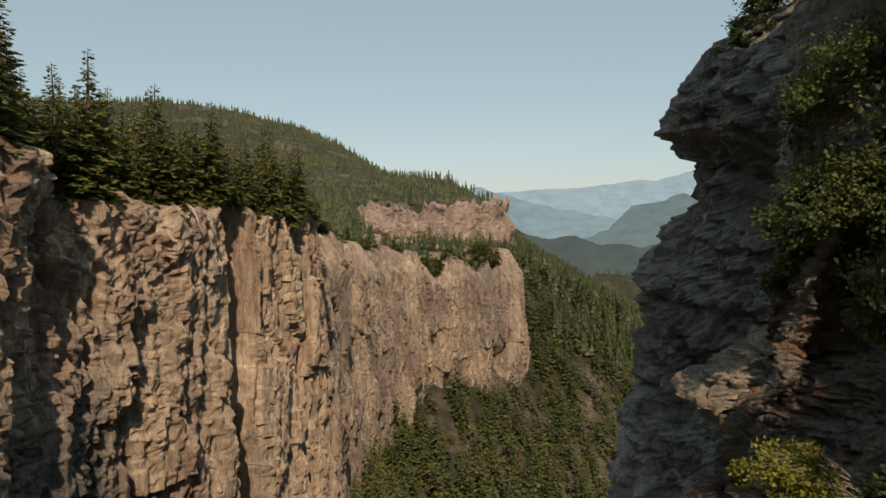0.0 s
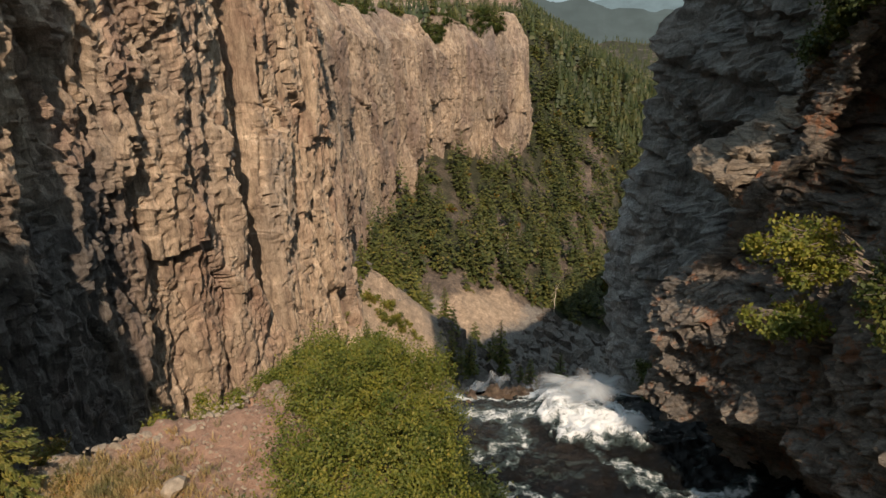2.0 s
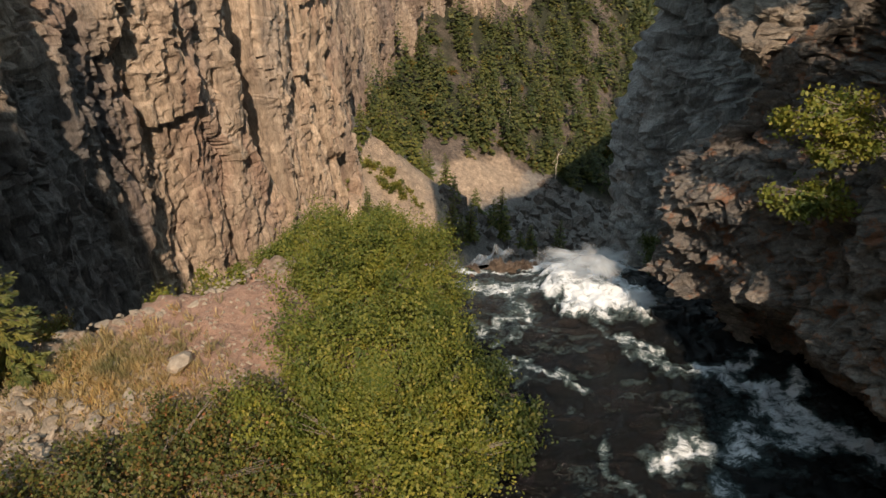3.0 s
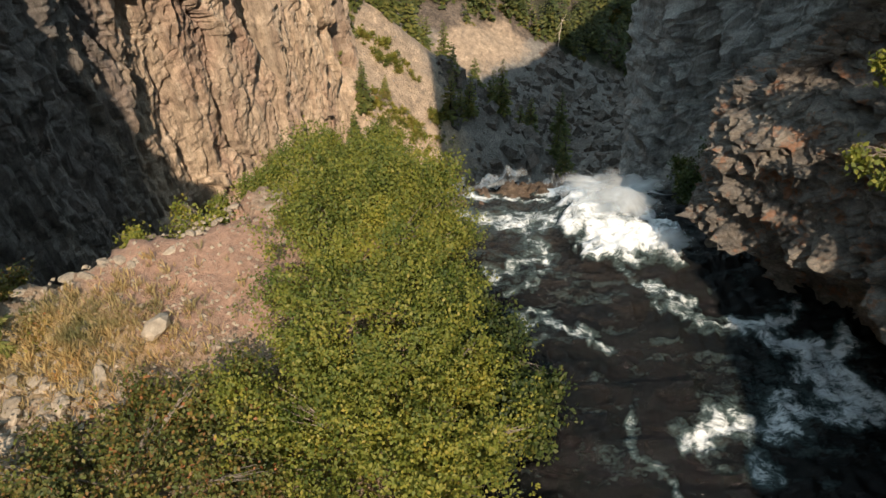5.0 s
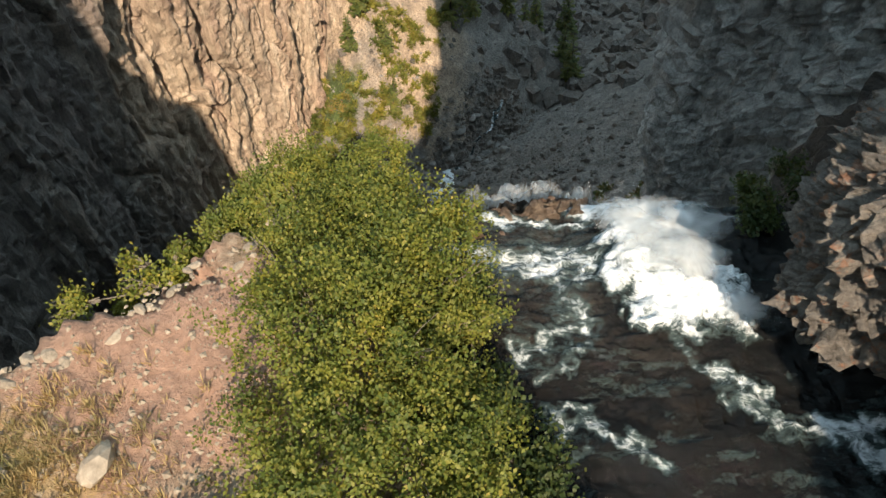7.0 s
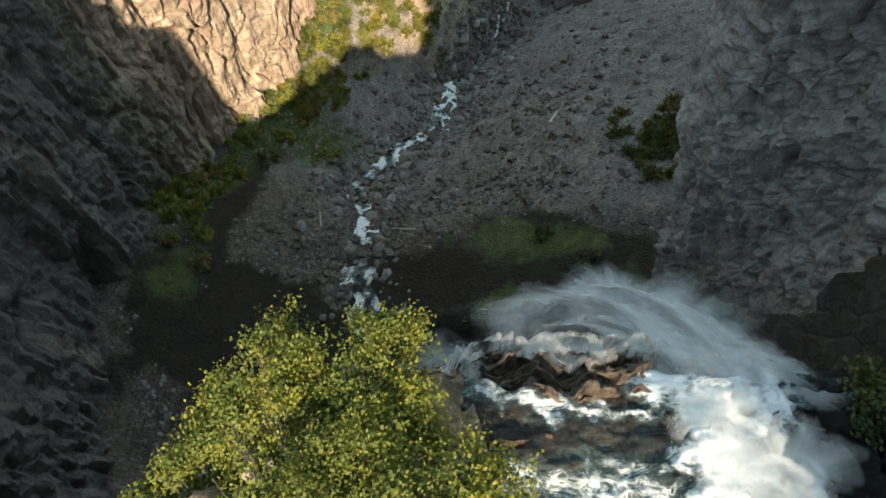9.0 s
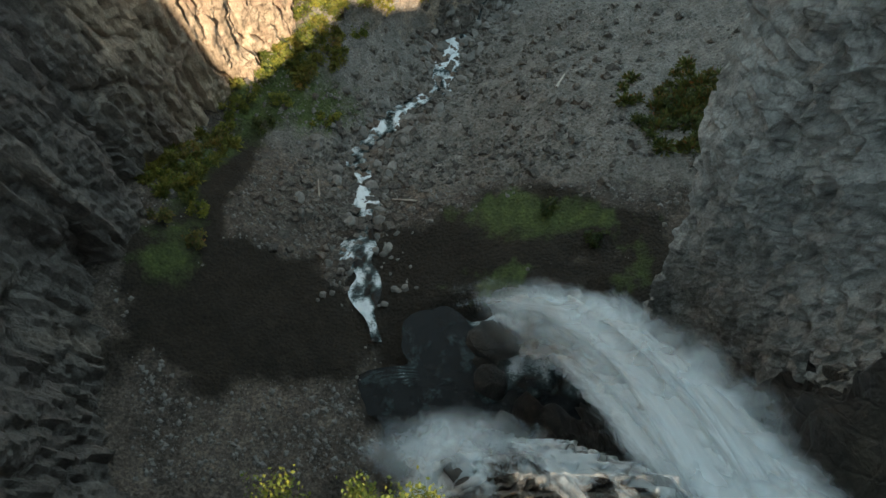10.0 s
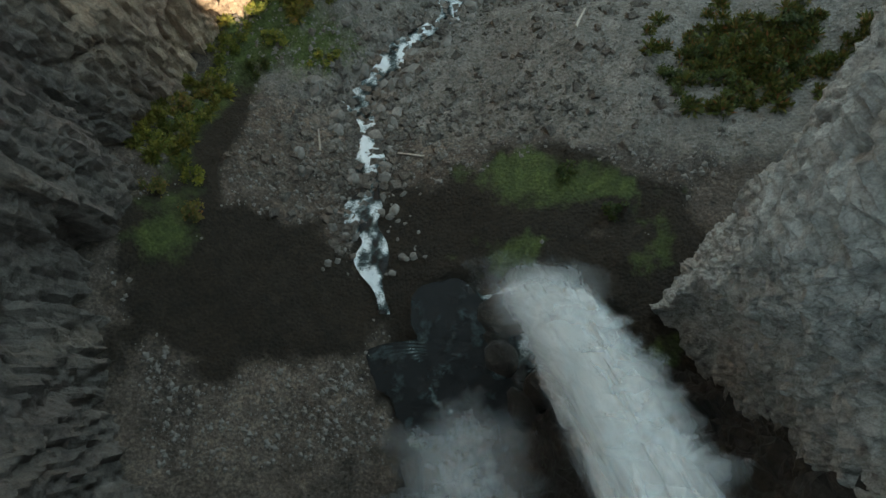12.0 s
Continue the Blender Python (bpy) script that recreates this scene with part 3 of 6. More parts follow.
def sunny_relief(q):
    s, z, w = q[:, 0], q[:, 1], q[:, 2]
    near = (1 - steps(66, 92, s)) * steps(26, 46, s)
    bend = s + 1.6 * vnoise(np.stack([s * 0.05, z * 0.06, w + 2], 1)) + 0.5 * vnoise(np.stack([s * 0.3, z * 0.2, w + 4], 1))
    butt = fbm(np.stack([s * 0.06, z * 0.010, w], 1), 3) * 3.0
    deep = -np.clip(fbm(np.stack([bend * 0.085, z * 0.010, w + 23], 1), 2, 0.5, True) - 0.95, 0, 1) * 13 * steps(20, 44, s)
    cols = columns(bend, z, 6.5, 34, 5.0, 0.02) * 0.95 + columns(bend, z, 2.7, 17, 9.0, -0.02) * 0.60 + columns(bend, z, 1.15, 7.0, 13.0, 0.05) * 0.30 + columns(bend, z, 0.8, 2.2, 17.0, 0.0) * 0.12
    low = (1 - steps(50, 68, s)) * steps(-4, -20, z)
    cols = cols * (1 - 0.55 * low) + low * (columns(bend, z, 1.7, 26, 21.0, 0.03) * 0.62 + columns(bend, z, 0.85, 12, 25.0, -0.03) * 0.32)
    crag = fbm(np.stack([bend * 0.26, z * 0.060, w + 11], 1), 5, 0.62)
    blocks = terraces(crag * 1.5, 0.8, 0.8)
    hollow = -np.clip(vnoise(np.stack([s * 0.12, z * 0.05, w + 41], 1)) - 0.25, 0, 1) * 4
    rubble = fbm(np.stack([s * 0.55, z * 0.50, w + 61], 1), 4, 0.62, True) * 0.42 + terraces(fbm(np.stack([s * 0.30, z * 0.22, w + 71], 1), 3) * 0.9, 0.5, 0.85)
    small = fbm(np.stack([s * 1.1, z * 0.40, w + 31], 1), 4, 0.7) * 0.22
    far = steps(105, 140, s)
    butt = butt * (1 + 0.9 * far) + far * 1.2 * fbm(np.stack([s * 0.14, z * 0.02, w + 51], 1), 3)
    butt = butt + far * 3.6 * np.clip(fbm(np.stack([bend * 0.075, z * 0.012, w + 81], 1), 3, 0.55, True) - 0.2, -0.8, 1)
    return butt * (0.5 + 0.2 * near) + deep + cols * (1 - 0.45 * near * steps(-26, -6, z)) + (blocks + hollow) * (0.25 + 0.6 * near * steps(-30, -8, z)) + rubble * (0.12 + 0.75 * near * steps(-26, -6, z)) + small


def shade_relief(q):
    s, z, w = q[:, 0], q[:, 1], q[:, 2]
    bend = s + 0.8 * vnoise(np.stack([s * 0.2, z * 0.2, w + 4], 1))
    lift = z + 0.8 * vnoise(np.stack([s * 0.2, z * 0.2, w + 14], 1)) + 0.2 * s
    butt = fbm(np.stack([s * 0.09, z * 0.05, w], 1), 4) * 1.5
    cols = columns(bend, lift, 4.2, 5.5, w[0] + 5.0, 0.10) * 0.75 + columns(bend, lift, 1.7, 1.9, w[0] + 8.0, 0.15) * 0.48 + columns(bend, lift, 0.75, 0.8, w[0] + 2.0, -0.1) * 0.17
    small = fbm(np.stack([s * 0.8, z * 0.8, w + 15], 1), 5, 0.7) * 0.38
    return butt + cols + small


def spur_relief(q):
    """Bedded crags above, finer crumbling conglomerate low down."""
    s, z, w = q[:, 0], q[:, 1], q[:, 2]
    high = steps(-14, 0, z)
    bend = s + 0.8 * vnoise(np.stack([s * 0.2, z * 0.2, w + 4], 1))
    lift = z + 0.6 * vnoise(np.stack([s * 0.25, z * 0.2, w + 14], 1)) + 0.18 * s
    butt = fbm(np.stack([s * 0.09, z * 0.05, w], 1), 4) * (0.9 + 0.4 * high)
    cols = columns(bend, lift, 3.6, 3.2, w[0] + 5.0, 0.10) * (0.30 + 0.40 * high) + columns(bend, lift, 1.5, 1.1, w[0] + 8.0, 0.15) * (0.22 + 0.26 * high) + columns(bend, lift, 0.7, 0.5, w[0] + 2.0, -0.1) * 0.17
    beds = VALS[PERM[np.floor(lift / 0.75 + 0.4 * vnoise(np.stack([s * 0.5, z * 0.3, w + 24], 1))).astype(np.int64) & 255]] * 0.30 * high
    small = fbm(np.stack([s * 0.9, z * 0.9, w + 15], 1), 5, 0.75) * 0.30
    return butt + cols + beds + small


def slab_relief(q):
    s, z, w = q[:, 0], q[:, 1], q[:, 2]
    bend = s + 0.5 * vnoise(np.stack([s * 0.4, z * 0.4, w + 4], 1))
    lift = z + 0.28 * s + 0.35 * vnoise(np.stack([s * 0.5, z * 0.3, w + 14], 1))
    butt = fbm(np.stack([s * 0.22, z * 0.17, w], 1), 3) * 0.6
    cols = columns(bend, lift, 2.2, 1.3, 3.0, 0.3) * 0.17 + columns(bend, lift, 0.9, 0.5, 6.0, 0.2) * 0.14 + columns(bend, lift, 0.42, 0.20, 9.0, 0.1) * 0.09
    beds = VALS[PERM[np.floor(lift / 0.31 + 0.35 * vnoise(np.stack([s * 0.9, z * 0.5, w + 24], 1))).astype(np.int64) & 255]] * 0.07
    small = fbm(np.stack([s * 1.9, lift * 2.8, w + 15], 1), 5, 0.75) * 0.27
    return butt + cols + beds + small


def under(x, y):
    return land_z(x, y) - 4


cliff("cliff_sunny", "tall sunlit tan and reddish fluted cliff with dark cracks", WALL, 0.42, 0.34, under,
      # The 2.2 m overhang at the near end is unseen, added to shade below.
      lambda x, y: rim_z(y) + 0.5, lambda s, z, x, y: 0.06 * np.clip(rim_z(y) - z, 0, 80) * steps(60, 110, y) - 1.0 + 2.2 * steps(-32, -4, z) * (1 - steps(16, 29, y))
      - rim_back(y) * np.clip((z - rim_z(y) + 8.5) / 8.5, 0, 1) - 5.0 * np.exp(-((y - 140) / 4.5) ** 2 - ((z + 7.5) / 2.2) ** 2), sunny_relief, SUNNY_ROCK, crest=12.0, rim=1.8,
      # Near alcove darkened low down as painted shade; far end greyer.
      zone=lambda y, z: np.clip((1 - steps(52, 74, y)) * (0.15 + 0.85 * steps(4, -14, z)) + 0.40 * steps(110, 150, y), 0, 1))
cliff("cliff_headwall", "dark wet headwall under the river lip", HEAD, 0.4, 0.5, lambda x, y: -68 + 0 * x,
      # Crest left of x -25 is unseen, raised to shade the sunny wall.
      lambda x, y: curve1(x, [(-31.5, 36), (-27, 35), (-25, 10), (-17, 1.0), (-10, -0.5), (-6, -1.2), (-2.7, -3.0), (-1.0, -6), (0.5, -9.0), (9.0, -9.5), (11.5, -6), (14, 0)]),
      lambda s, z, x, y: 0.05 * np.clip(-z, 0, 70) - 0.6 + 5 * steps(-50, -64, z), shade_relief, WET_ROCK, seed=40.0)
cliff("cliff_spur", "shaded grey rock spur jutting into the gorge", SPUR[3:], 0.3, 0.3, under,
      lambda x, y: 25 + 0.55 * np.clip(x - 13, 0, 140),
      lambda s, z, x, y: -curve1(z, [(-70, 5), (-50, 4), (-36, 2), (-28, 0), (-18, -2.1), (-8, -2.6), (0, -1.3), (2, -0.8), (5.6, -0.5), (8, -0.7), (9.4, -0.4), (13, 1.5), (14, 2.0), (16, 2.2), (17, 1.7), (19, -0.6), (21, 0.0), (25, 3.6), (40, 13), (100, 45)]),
      # Darker and browner at the crest than at the foot.
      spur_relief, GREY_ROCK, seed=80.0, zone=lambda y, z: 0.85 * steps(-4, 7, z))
BANK_LEAN = [(-3, 3.6), (-1.0, 3.4), (0.2, 2.4), (0.9, 0.7), (1.6, 0.0), (4.5, 0.3), (6.0, 2.0), (7.6, 2.8), (8.4, 3.0), (9.6, 4.2), (14, 5.0), (24, 8), (34, 11), (56, 15)]
# Its upper part, out of view, is raised to 56 m to shade the spur.
cliff("cliff_bank", "dark layered river bank with lit rock slabs", BANK[:9], 0.12, 0.11, lambda x, y: -2.8 - 30 * steps(9.0, 11.5, x) * steps(10, 13, y), lambda x, y: 56 + 0 * x,
      lambda s, z, x, y: -(0.45 + 0.55 * steps(-3, 8, y)) * (1 - 0.92 * steps(9.8, 13, x) * steps(8, 12, y)) * curve1(z - 1.5 * (1 - steps(7.5, 11, y)), BANK_LEAN), slab_relief, LEDGE_ROCK, seed=120.0)
# Out of view; its line and height only block sun from the right bank.
cliff("cliff_bank_upstream", "unseen rock bank upstream of the falls, shaped to shade the river", BANK[8:], 0.7, 0.7, lambda x, y: -2.8 + 0 * x, lambda x, y: 18 + 0 * x,
      lambda s, z, x, y: -0.15 * curve1(z, BANK_LEAN), shade_relief, GREY_ROCK, seed=130.0)

cliff("cliff_mesa", "pale pinkish band of far cliff under the tableland", MESA, 3.0, 2.0, lambda x, y: -40 + 0 * x,
      lambda x, y: 18 + 0.03 * np.clip(x, -60, 60) + 0 * x, lambda s, z, x, y: 0.35 * np.clip(10 - z, 0, 60),
      lambda q: terraces(fbm(q * 0.05, 4) * 6, 2.0), PALE_ROCK, seed=160.0, rim=3.0)


# ---------------------------------------------------------------- water
def water_material():
    """Dark clear water over brown rock; 'foam' says where it breaks white, 'shallow' where the bed shows."""
    m, n, l, b = material("river_water", 0.12)
    b.inputs["IOR"].default_value = 1.33
    b.inputs["Specular IOR Level"].default_value = 0.5
    g = n.new("ShaderNodeNewGeometry")
    mp = n.new("ShaderNodeMapping")
    mp.inputs["Rotation"].default_value = (0, 0, radians(14))
    mp.inputs["Scale"].default_value = (0.55, 1.0, 1)
    l.new(g.outputs["Position"], mp.inputs["Vector"])
    v = mp.outputs["Vector"]
    bed = ramp(n, [(0.34, (0.003, 0.004, 0.004)), (0.58, (0.007, 0.0065, 0.006)), (0.76, (0.022, 0.018, 0.016))])
    l.new(noise_tex(n, l, v, 1.3, 8, 0.7, 0.8), bed.inputs["Fac"])
    rock = ramp(n, [(0.36, (0.012, 0.010, 0.008)), (0.56, (0.030, 0.024, 0.020)), (0.76, (0.085, 0.068, 0.054))])
    l.new(noise_tex(n, l, coords(n, l, (0.45, 1.7, 1)), 1.5, 8, 0.68, 0.6), rock.inputs["Fac"])
    sh = n.new("ShaderNodeAttribute")
    sh.attribute_name = "shallow"
    under_water = mix(n, l, sh.outputs["Fac"], bed.outputs["Color"], rock.outputs["Color"])

    def maths(kind, x, y):
        k = n.new("ShaderNodeMath")
        k.operation = kind
        for sock, val in zip(k.inputs, (x, y)):
            if isinstance(val, float):
                sock.default_value = val
            else:
                l.new(val, sock)
        return k.outputs[0]

    a = n.new("ShaderNodeAttribute")
    a.attribute_name = "foam"
    t = noise_tex(n, l, v, 5.5, 14, 0.80, 1.4)
    thread = maths("SUBTRACT", 1.0, maths("MULTIPLY", maths("ABSOLUTE", maths("SUBTRACT", noise_tex(n, l, v, 2.2, 6, 0.62, 1.6), 0.5), 0.0), 9.0))
    thread = maths("MULTIPLY", maths("MAXIMUM", thread, 0.0), maths("MINIMUM", maths("MULTIPLY", a.outputs["Fac"], 0.9), 0.34))
    level = maths("MULTIPLY", maths("ADD", maths("ADD", a.outputs["Fac"], t), thread), 0.62)
    teal = ramp(n, [(0.36, (0, 0, 0)), (0.64, (1, 1, 1))])
    white = ramp(n, [(0.56, (0, 0, 0)), (0.66, (0.22, 0.22, 0.22)), (0.86, (1, 1, 1))])
    l.new(level, teal.inputs["Fac"])
    l.new(level, white.inputs["Fac"])
    col = mix(n, l, teal.outputs["Color"], under_water, (0.070, 0.105, 0.105))
    col = mix(n, l, white.outputs["Color"], col, (0.80, 0.84, 0.86))
    l.new(col, b.inputs["Base Color"])
    rr = ramp(n, [(0.0, (0.1, 0.1, 0.1)), (1.0, (0.75, 0.75, 0.75))])
    l.new(white.outputs["Color"], rr.inputs["Fac"])
    l.new(rr.outputs["Color"], b.inputs["Roughness"])
    bump(n, l, b, maths("ADD", noise_tex(n, l, v, 3.4, 10, 0.72, 0.9), maths("MULTIPLY", white.outputs["Color"], 0.25)), 0.6, 0.18)
    return m


WATER = water_material()


def blob(x, y, cx, cy, rx, ry, turn=0.0):
    c, s = math.cos(radians(turn)), math.sin(radians(turn))
    u, v = (x - cx) * c + (y - cy) * s, -(x - cx) * s + (y - cy) * c
    return np.exp(-((u / rx) ** 2 + (v / ry) ** 2))


def run(x, y, pts, width):
    """1 along a broken line on the water, fading over the width to its sides."""
    best = np.full(x.shape, 1e9)
    for (ax, ay), (bx, by) in zip(pts[:-1], pts[1:]):
        dx, dy = bx - ax, by - ay
        t = np.clip(((x - ax) * dx + (y - ay) * dy) / (dx * dx + dy * dy), 0, 1)
        best = np.minimum(best, (x - ax - t * dx) ** 2 + (y - ay - t * dy) ** 2)
    return np.exp(-best / width ** 2)


def chute(x, y):
    """The white chute that shoots to the lip, 0 to 1."""
    left = curve1(y, [(11, 7.0), (12.2, 5.6), (12.9, 4.6), (14, 4.4), (15.5, 4.2), (17, 4.0), (20, 3.6)])
    right = curve1(y, [(11, 7.6), (12.2, 7.8), (13, 7.5), (14, 7.3), (16, 7.0), (17, 7.6), (20, 8.6)])
    return steps(-0.35, 0.35, x - left) * steps(-0.35 - 0.9 * steps(16, 18, y), 0.35 + 0.9 * steps(16, 18, y), right - x) * steps(11.9, 12.7, y)


def river():
    ys = np.concatenate([np.linspace(-70, -8, 60), np.linspace(-7.8, 19.2, 470)])
    u = np.linspace(0, 1, 270)
    left = curve1(ys, [(-70, -6), (-20, -2), (0, 0.2), (6, 1.5), (10, 1.0), (13, 0.4), (16, -0.6), (22, -1.4)]) - 1.2
    right = curve1(ys, [(-70, 32), (-40, 23), (-18, 16), (-3, 13), (4, 13.5), (8, 13), (12, 11.5), (16, 10.5), (22, 10)])
    Y = np.repeat(ys[:, None], len(u), 1)
    X = left[:, None] * (1 - u) + right[:, None] * u

    def rough(sx, sy, seed, octaves=4, gain=0.6, ridged=False):
        return fbm(np.stack([X.ravel() * sx, Y.ravel() * sy, 0 * X.ravel() + seed], 1), octaves, gain, ridged).reshape(X.shape)

    wave = rough(0.6, 0.95, 0, 4, 0.55) * 0.17 + rough(1.9, 3.0, 4, 4, 0.6, True) * 0.07
    z = -1.1 + 0.012 * np.clip(-Y, 0, 60) + wave
    # the slide down to the lip
    z = z + 0.14 * steps(13, 15, Y)
    edge_y = 17.9 + 0.55 * rough(0.55, 0.05, 77, 3)
    z = z - 1.5 * steps(12.0, 18.0, Y) - 4.0 * steps(17.4, 20.4, Y) - 7.0 * np.clip(Y + 0.35 * wave - edge_y, 0, 2) ** 1.3 - 3.5 * steps(4.0, 5.2, X) * steps(17.6, 19.2, Y)
    z = z - 0.22 * steps(15.2, 17.0, Y) * steps(4.8, 3.8, X)
    WX = X + 0.42 * rough(0.8, 0.8, 51) + 0.16 * rough(3.0, 3.0, 57)
    WY = Y + 0.42 * rough(0.8, 0.8, 61) + 0.16 * rough(3.0, 3.0, 67)
    plume = chute(WX, WY)
    crest = plume * (0.5 + 0.30 * np.clip(rough(0.9, 0.5, 9, 3, 0.5), -0.6, 1))
    z = z + 0.6 * crest + 0.55 * blob(X, Y, 4.9, 15.2, 1.1, 1.3) + 0.25 * blob(X, Y, 6.4, 13.6, 1.0, 0.8)
    foam = 0.92 * plume * (0.95 + 0.34 * rough(3.2, 0.9, 39, 4, 0.6)) * (1 - 0.5 * steps(17.2, 18.6, Y) * steps(6.0, 8.2, WX))
    # threads over the shallow rock beside the chute
    foam = foam + 0.34 * run(WX, WY, [(0.2, 15.4), (1.4, 15.0), (3.6, 14.4)], 0.55) + 0.30 * run(WX, WY, [(2.3, 14.6), (2.5, 12.9), (3.6, 12.6)], 0.35) + 0.34 * run(WX, WY, [(-0.6, 16.4), (0.4, 15.2)], 0.45)
    foam = foam + 0.42 * run(WX, WY, [(0.4, 17.3), (1.6, 16.9), (3.6, 16.6)], 0.22) + 0.40 * run(WX, WY, [(-1.2, 17.4), (0.3, 17.7)], 0.35) + 0.16 * blob(WX, WY, 2.2, 15.2, 2.0, 2.0)
    foam = foam + 0.36 * run(WX, WY, [(1.6, 12.0), (2.5, 12.0), (3.5, 12.4)], 0.18) + 0.34 * run(WX, WY, [(1.9, 11.1), (3.3, 11.8)], 0.14) + 0.36 * run(WX, WY, [(2.5, 10.2), (3.0, 9.6), (4.1, 9.3)], 0.22)
    # broken water on the way down
    foam = foam + 0.36 * run(WX, WY, [(5.5, 12.0), (6.0, 11.2), (6.3, 10.5)], 0.22) + 0.46 * run(WX, WY, [(6.4, 11.1), (7.4, 10.5), (8.4, 9.7), (9.2, 9.6), (10.3, 10.2)], 0.24) + 0.45 * blob(WX, WY, 8.8, 9.65, 0.7, 0.34)
    foam = foam + 0.72 * run(WX, WY, [(8.8, 9.0), (10.0, 8.7), (11.4, 8.9)], 0.28) + 0.74 * run(WX, WY, [(9.6, 8.4), (10.6, 7.6), (12.0, 6.8)], 0.42) + 0.58 * run(WX, WY, [(6.7, 6.3), (8.0, 6.5), (9.4, 6.9), (12.4, 6.6)], 0.36)
    foam = foam + 0.30 * run(WX, WY, [(6.9, 7.0), (7.2, 5.4)], 0.30) + 0.22 * run(WX, WY, [(4.9, 6.6), (5.0, 5.2)], 0.16) + 0.42 * run(WX, WY, [(6.6, 3.4), (8.4, 3.8), (10.6, 3.6)], 0.4) + 0.35 * run(WX, WY, [(4.4, 2.6), (6.0, 2.4)], 0.4)
    foam = foam + 0.15 * blob(WX, WY, 9.4, 7.4, 2.4, 1.5, -10)
    z = z + 0.16 * np.clip(foam - 0.2, 0, 0.8) * rough(1.6, 1.6, 9) * (1 - plume)
    foam = np.tanh(foam) + 0.20 * np.clip(rough(0.8, 2.4, 19, 5, 0.7) - 0.5, 0, 0.6) + 0.16 * rough(1.6, 1.3, 29, 5, 0.7) * np.clip(foam * 2, 0, 1)
    shallow = steps(4.6, 3.4, WX) * steps(11.0, 13.5, WY) + 0.55 * blob(WX, WY, 5.2, 11.4, 1.6, 0.9)
    me = mesh_of("water", np.stack([X.ravel(), Y.ravel(), z.ravel()], 1), grid_faces(len(ys), len(u)), WATER, True, {"foam": foam.ravel(), "shallow": np.clip(shallow, 0, 1).ravel()})
    ob = new("water", me)
    tagged(ob, "dark rushing river with white rapids above the lip", "water", kind="structure")


def droplet_places(r, n):
    """Where the chute throws up drops: thick over its crest, thin along its sides."""
    y = r.uniform(12.2, 18.2, n)
    x = 5.6 + r.normal(0, 1.15, n)
    keep = chute(x, y) > 0.05
    x, y = x[keep], y[keep]
    z = -1.05 - 1.5 * steps(12.0, 18.0, y) + 0.75 * np.exp(-((x - 4.9) ** 2 + (y - 15.2) ** 2) / 1.6) + 0.35 + np.abs(r.normal(0, 0.26, len(x)))
    return list(zip(x, y, z, r.uniform(0.008, 0.022, len(x))))


def lip_rock():
    """Wet stepped bedrock that breaks the slide above the lip, and the ledges under it."""
    us = np.linspace(-2.4, 9.5, 230)
    vs = np.concatenate([np.linspace(12.6, 18.4, 110), np.linspace(18.4, 21.9, 110)[1:]])
    X, Y = np.meshgrid(us, vs)
    flat = np.stack([X.ravel(), Y.ravel(), 0 * X.ravel()], 1)
    Y = Y + steps(15, 18, Y) * 0.35 * fbm(flat * (0.7, 0.1, 1) + 90, 4, 0.7).reshape(X.shape)
    h = terraces(fbm(flat * (0.32, 0.85, 1) + 60, 5, 0.6) * 0.8, 0.22, 0.85).reshape(X.shape)
    h = h + 0.5 * terraces(fbm(flat * (0.8, 2.8, 1) + 21, 4, 0.6), 0.25, 0.9).reshape(X.shape)
    side = X + 0.7 * fbm(flat * (0.3, 0.8, 1) + 33, 3).reshape(X.shape)
    fall = np.clip(Y - 18.4, 0, 9)
    drop = terraces(3.4 * fall + 0.9 * fall ** 2 + 0.6 * fbm(flat * (0.25, 0.9, 1) + 12, 3).reshape(X.shape) * np.minimum(fall, 1), 2.4, 0.8)
    z = -1.35 - 1.5 * steps(12.0, 18.0, Y) - 0.7 * steps(17.2, 18.6, Y) + 0.9 * h - drop
    z = z - 7 * steps(-0.9, -2.1, side) - 14 * steps(-0.6, -2.0, side) * np.clip(fall, 0, 1.5)
    z = z - 0.30 * steps(17.6, 16.4, Y) - 0.55 * steps(3.6, 5.0, X) - 5.0 * steps(4.2, 5.4, X) * steps(17.2, 18.8, Y) - 9 * steps(4.6, 6.4, side) * np.clip(fall, 0, 2) + 0.25 * steps(16.5, 19, Y) * (1 - steps(3.6, 5.0, X))
    lip_faces = grid_faces(len(vs), len(us))
    me = mesh_of("lip", np.stack([X.ravel(), Y.ravel(), z.ravel()], 1), lip_faces[(z.ravel()[lip_faces] > -26).all(1)], LIP_ROCK, False)
    tagged(new("bedrock_lip", me), "wet brown stepped bedrock at the river lip", "rock", kind="structure")
    return X, Y, z


LIP_ROCK = rock_material("wet_brown_bedrock", (0.045, 0.035, 0.028), (0.15, 0.112, 0.084), (0.30, 0.235, 0.175), (0.21, 0.13, 0.09), 0.55, 3.0, 2.2)
LIP_ROCK.node_tree.nodes["Principled BSDF"].inputs["Roughness"].default_value = 0.4
LIP = lip_rock()


